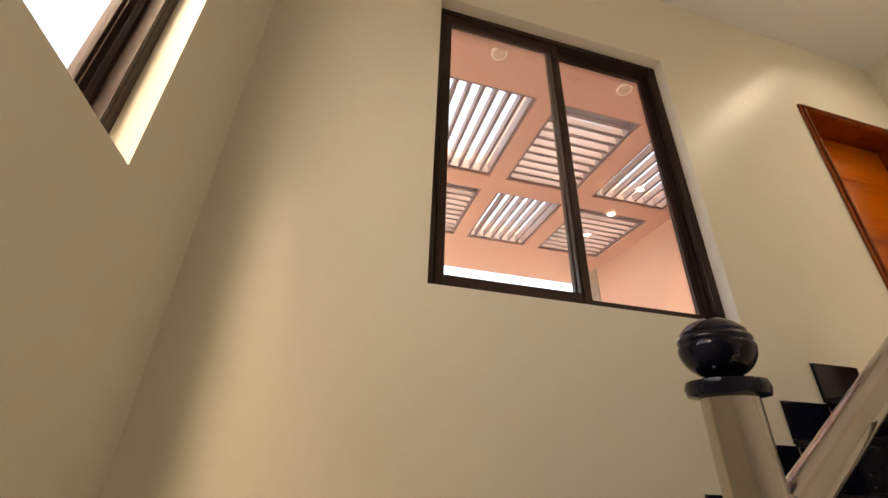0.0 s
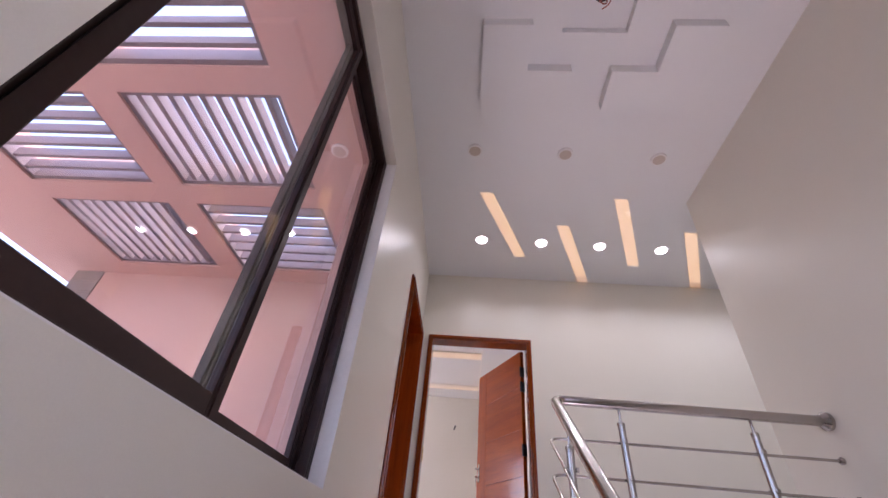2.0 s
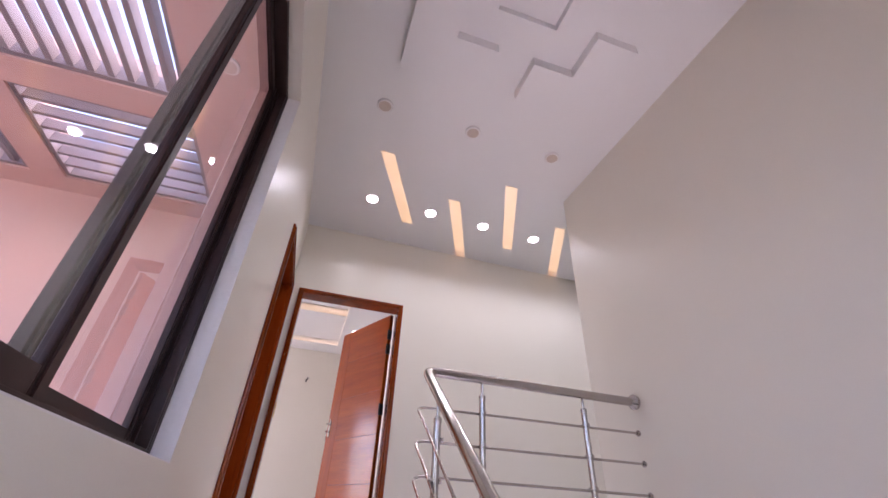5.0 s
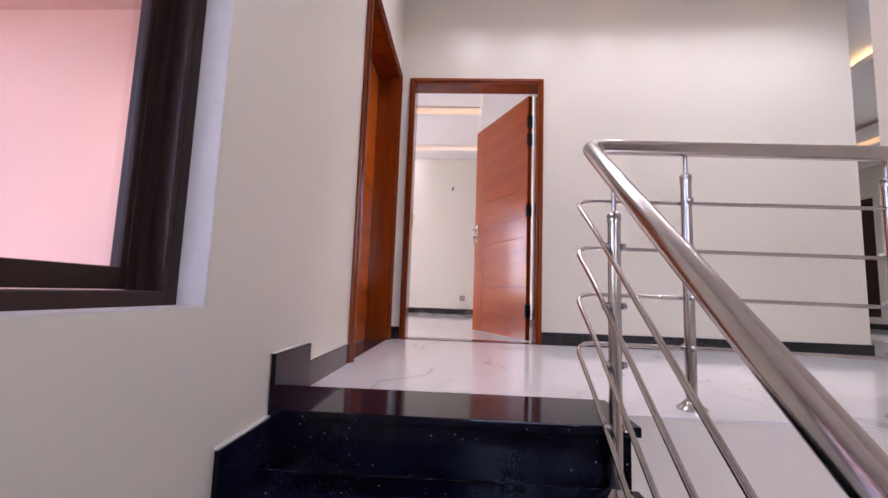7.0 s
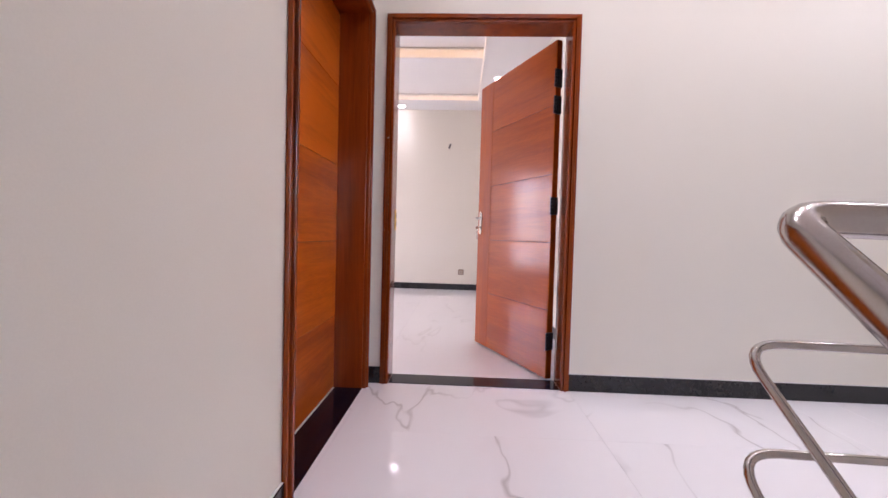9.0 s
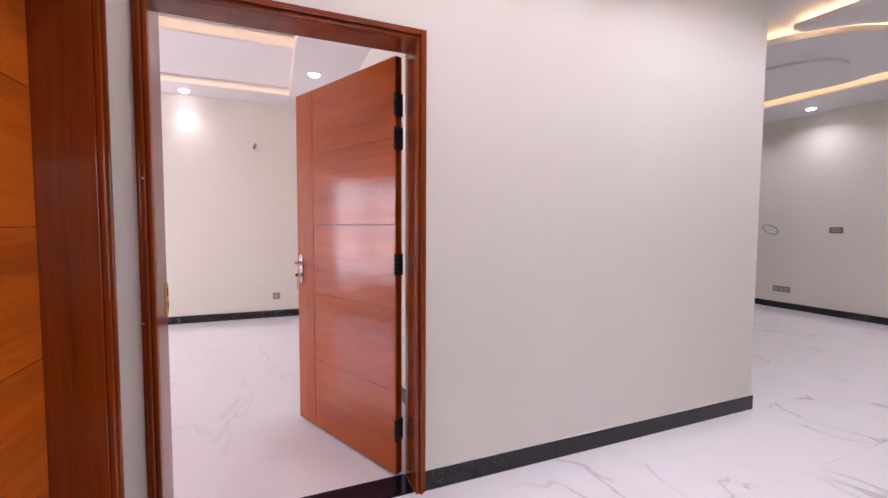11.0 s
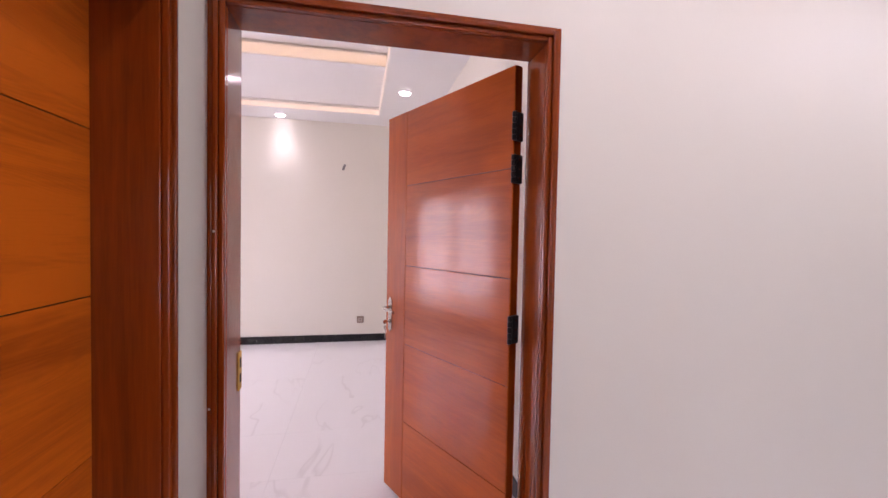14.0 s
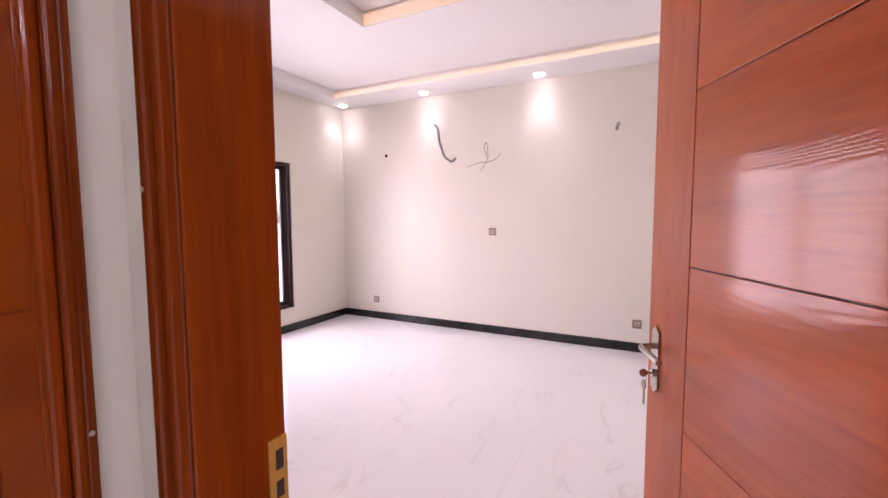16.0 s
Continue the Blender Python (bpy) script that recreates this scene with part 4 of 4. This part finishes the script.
hung_plate([(1.07 + 1.0 * math.cos(a), -5.86 + 1.0 * math.sin(a)) for a in np.linspace(0, 2 * math.pi, 64, endpoint=False)], H + 0.0, H + 0.06, "large round white plaster plate with a warm lit rim", [(1.07 + 0.9 * math.cos(a), -5.86 + 0.9 * math.sin(a)) for a in np.linspace(0, 6.28, 40)])
hung_plate([(1.07 + 0.48 * math.cos(a), -5.95 + 0.45 * math.sin(a)) for a in np.linspace(0, 2 * math.pi, 48, endpoint=False)], H - 0.03, H - 0.001, "round white plaster disc under the ceiling plate")
hung_plate([(-0.35, -9.3), (-0.14, -8.8), (0.47, -8.7), (0.8, -9.2), (0.8, -9.7), (0.4, -10.0), (-0.2, -9.8)], H - 0.06, H - 0.001, "white many-sided plaster plate over the passage")
cover((1.575, HY, 1.27), 180, 3, "taupe three-gang wall switch plate", 0.034)
cover((2.24, HY, 0.31), 180, 3, "taupe three-gang wall socket plate")
cover((-0.89, -7.97, 0.95), 180, 1)

loop = thing("loose_wire_loop", (2.43, HY, 1.27), "loop of thin loose wire hanging from the hall wall", "wire")
part("wire", tube([(0.11 * math.cos(a), 0.03 + 0.01 * math.sin(a), 0.07 * math.sin(a) + 0.03 * math.cos(a)) for a in np.linspace(0.4, 6.6, 26)], 0.006, 6), CABLE, loop, smooth=True)

unit = thing("kitchen_wall_cabinet", (0, 0, 0), "glossy white wall-hung kitchen cabinet with a dark handle", "cabinet")
LACQ = material("white_lacquer", (0.78, 0.78, 0.76), 0.15, vary=0.02)
part("body", box(-1.45, -0.565, -7.955, -7.64, 1.47, 2.26, bevel=0.003), LACQ, unit)
part("door", box(-1.005, -0.567, -7.638, -7.618, 1.475, 2.255, bevel=0.003), LACQ, unit)
part("door", box(-1.448, -1.011, -7.638, -7.618, 1.475, 2.255, bevel=0.003), LACQ, unit)
part("handle", box(-0.99, -0.975, -7.617, -7.59, 1.5, 1.72, bevel=0.003), IRON, unit, "slim black bar handle")
splash = thing("marble_splashback", (0, 0, 0), "white veined marble panel on the kitchen wall stub", "wall panel")
part("slab", box(-1.6, -0.531, -7.969, -7.958, 0.101, 1.47, bevel=0.002), MARBLE_PALE, splash)
lamp_s = thing("under_cabinet_light", (0, 0, 0), "warm strip light under the kitchen cabinet", "light strip")
part("strip", box(-1.4, -0.6, -7.9, -7.88, 1.455, 1.469), COUNTER, lamp_s)

# ---- outside ----
GROUND = material("pale_ground", (0.30, 0.27, 0.24), 0.9, vary=0.15, scale=0.4)
setting("ground", slab(-400, 400, -400, 400, -6.3, -6.0, (), "xy"), GROUND, "pale dusty ground around the houses", "ground")
FACADE = material("pink_render_wall", (0.66, 0.46, 0.38), 0.8, vary=0.1, scale=1.0)
DARKP = material("dark_window_pane", (0.11, 0.10, 0.10), 0.1, vary=0.2)


def house(x, y, w, d, floors, cols):
    o = thing("apartment_house", (x, y, -6.0), "pink rendered flat-roofed house with rows of windows", "house")
    part("wall", box(0, w, -d, 0, 0, floors * 3.2), FACADE, o)
    part("roof", box(-0.3, w + 0.3, -d - 0.3, 0.3, floors * 3.2, floors * 3.2 + 0.35), FACADE, o)
    for f in range(floors):
        part("ledge", box(-0.15, w + 0.15, 0.001, 0.45, f * 3.2 + 2.75, f * 3.2 + 2.95), FACADE, o)
        for c in range(cols):
            u = (c + 0.5) * w / cols
            win = part("window", box(u - 0.5, u + 0.5, 0.001, 0.08, f * 3.2 + 1.0, f * 3.2 + 2.1), FACADE, o)
            part("pane", box(u - 0.4, u + 0.4, 0.081, 0.10, f * 3.2 + 1.1, f * 3.2 + 2.0), DARKP, win)
    return o


tall = house(2, -45, 9, 10, 4, 5)
part("ribbon_window", box(2.6, 4.6, 0.12, 0.2, 7.0, 8.0), DARKP, tall, "wide dark window band")
for k in range(4):
    part("mullion", box(2.95 + k * 0.45, 3.0 + k * 0.45, 0.201, 0.26, 7.0, 8.0), FACADE, tall)
AWN = material("white_awning_cloth", (0.75, 0.72, 0.70), 0.8)
for k in range(3):
    bm = box(2.4 + k * 1.05, 3.35 + k * 1.05, 0.46, 1.5, 0, 0.06)
    for v in bm.verts:
        v.co.z += 4.7 - 0.5 * (v.co.y - 0.46)
    part("awning", bm, AWN, tall, "white cloth awning")
for r in range(3):
    for k in range(12):
        part("lattice_brick", box(2.4 + k * 0.3 + 0.15 * (r % 2), 2.6 + k * 0.3 + 0.15 * (r % 2), 0.001, 0.14, 8.5 + r * 0.2, 8.65 + r * 0.2), FACADE, tall)
house(12.5, -52, 10, 10, 3, 4)
house(-12, -50, 11, 10, 3, 4)

# ---- floor tiles ----
floors = [("floor_upper", (-1.731, 0.0), (YR - 0.2, -0.0)), ("floor_edge", (-1.925, -1.731), (YR, -1.137)), ("floor_hall", (-5.0, 6.0), (-10.16, YR - 0.2)), ("floor_bedroom", (0.16, BX), (BY0, BY1)), ("floor_far_room", (-2.0, 3.2), (-14.0, -10.16))]
TW, TL = 0.6, 1.2
tile_mesh = {}
for name, (x0, x1), (y0, y1) in floors:
    base = setting(name, slab(-1.749 if name == "floor_edge" else x0, x1, y0, y1, -0.16, -0.006, (), "xy"), GROUT, "polished white marble-look tiled floor with grey veins", "floor")
    mat = MARBLE_PALE if name == "floor_bedroom" else MARBLE
    i0, i1 = math.floor((x0 + 0.61) / TW), math.ceil((x1 + 0.61) / TW)
    j0, j1 = math.floor((y0 + 0.02) / TL), math.ceil((y1 + 0.02) / TL)
    for i in range(i0, i1):
        for j in range(j0, j1):
            a, b = max(x0, -0.61 + i * TW), min(x1, -0.61 + (i + 1) * TW)
            c, d = max(y0, -0.02 + j * TL), min(y1, -0.02 + (j + 1) * TL)
            if b - a < 0.004 or d - c < 0.004:
                continue
            key = (round(b - a, 4), round(d - c, 4), mat.name)
            if key not in tile_mesh:
                me = bpy.data.meshes.new("tile")
                bm = box(0.0005, key[0] - 0.0005, 0.0005, key[1] - 0.0005, -0.006, 0.0)
                bm.to_mesh(me)
                bm.free()
                me.materials.append(mat)
                tile_mesh[key] = me
            t = new("tile", tile_mesh[key])
            t.parent = base
            t.location = (a, c, 0)
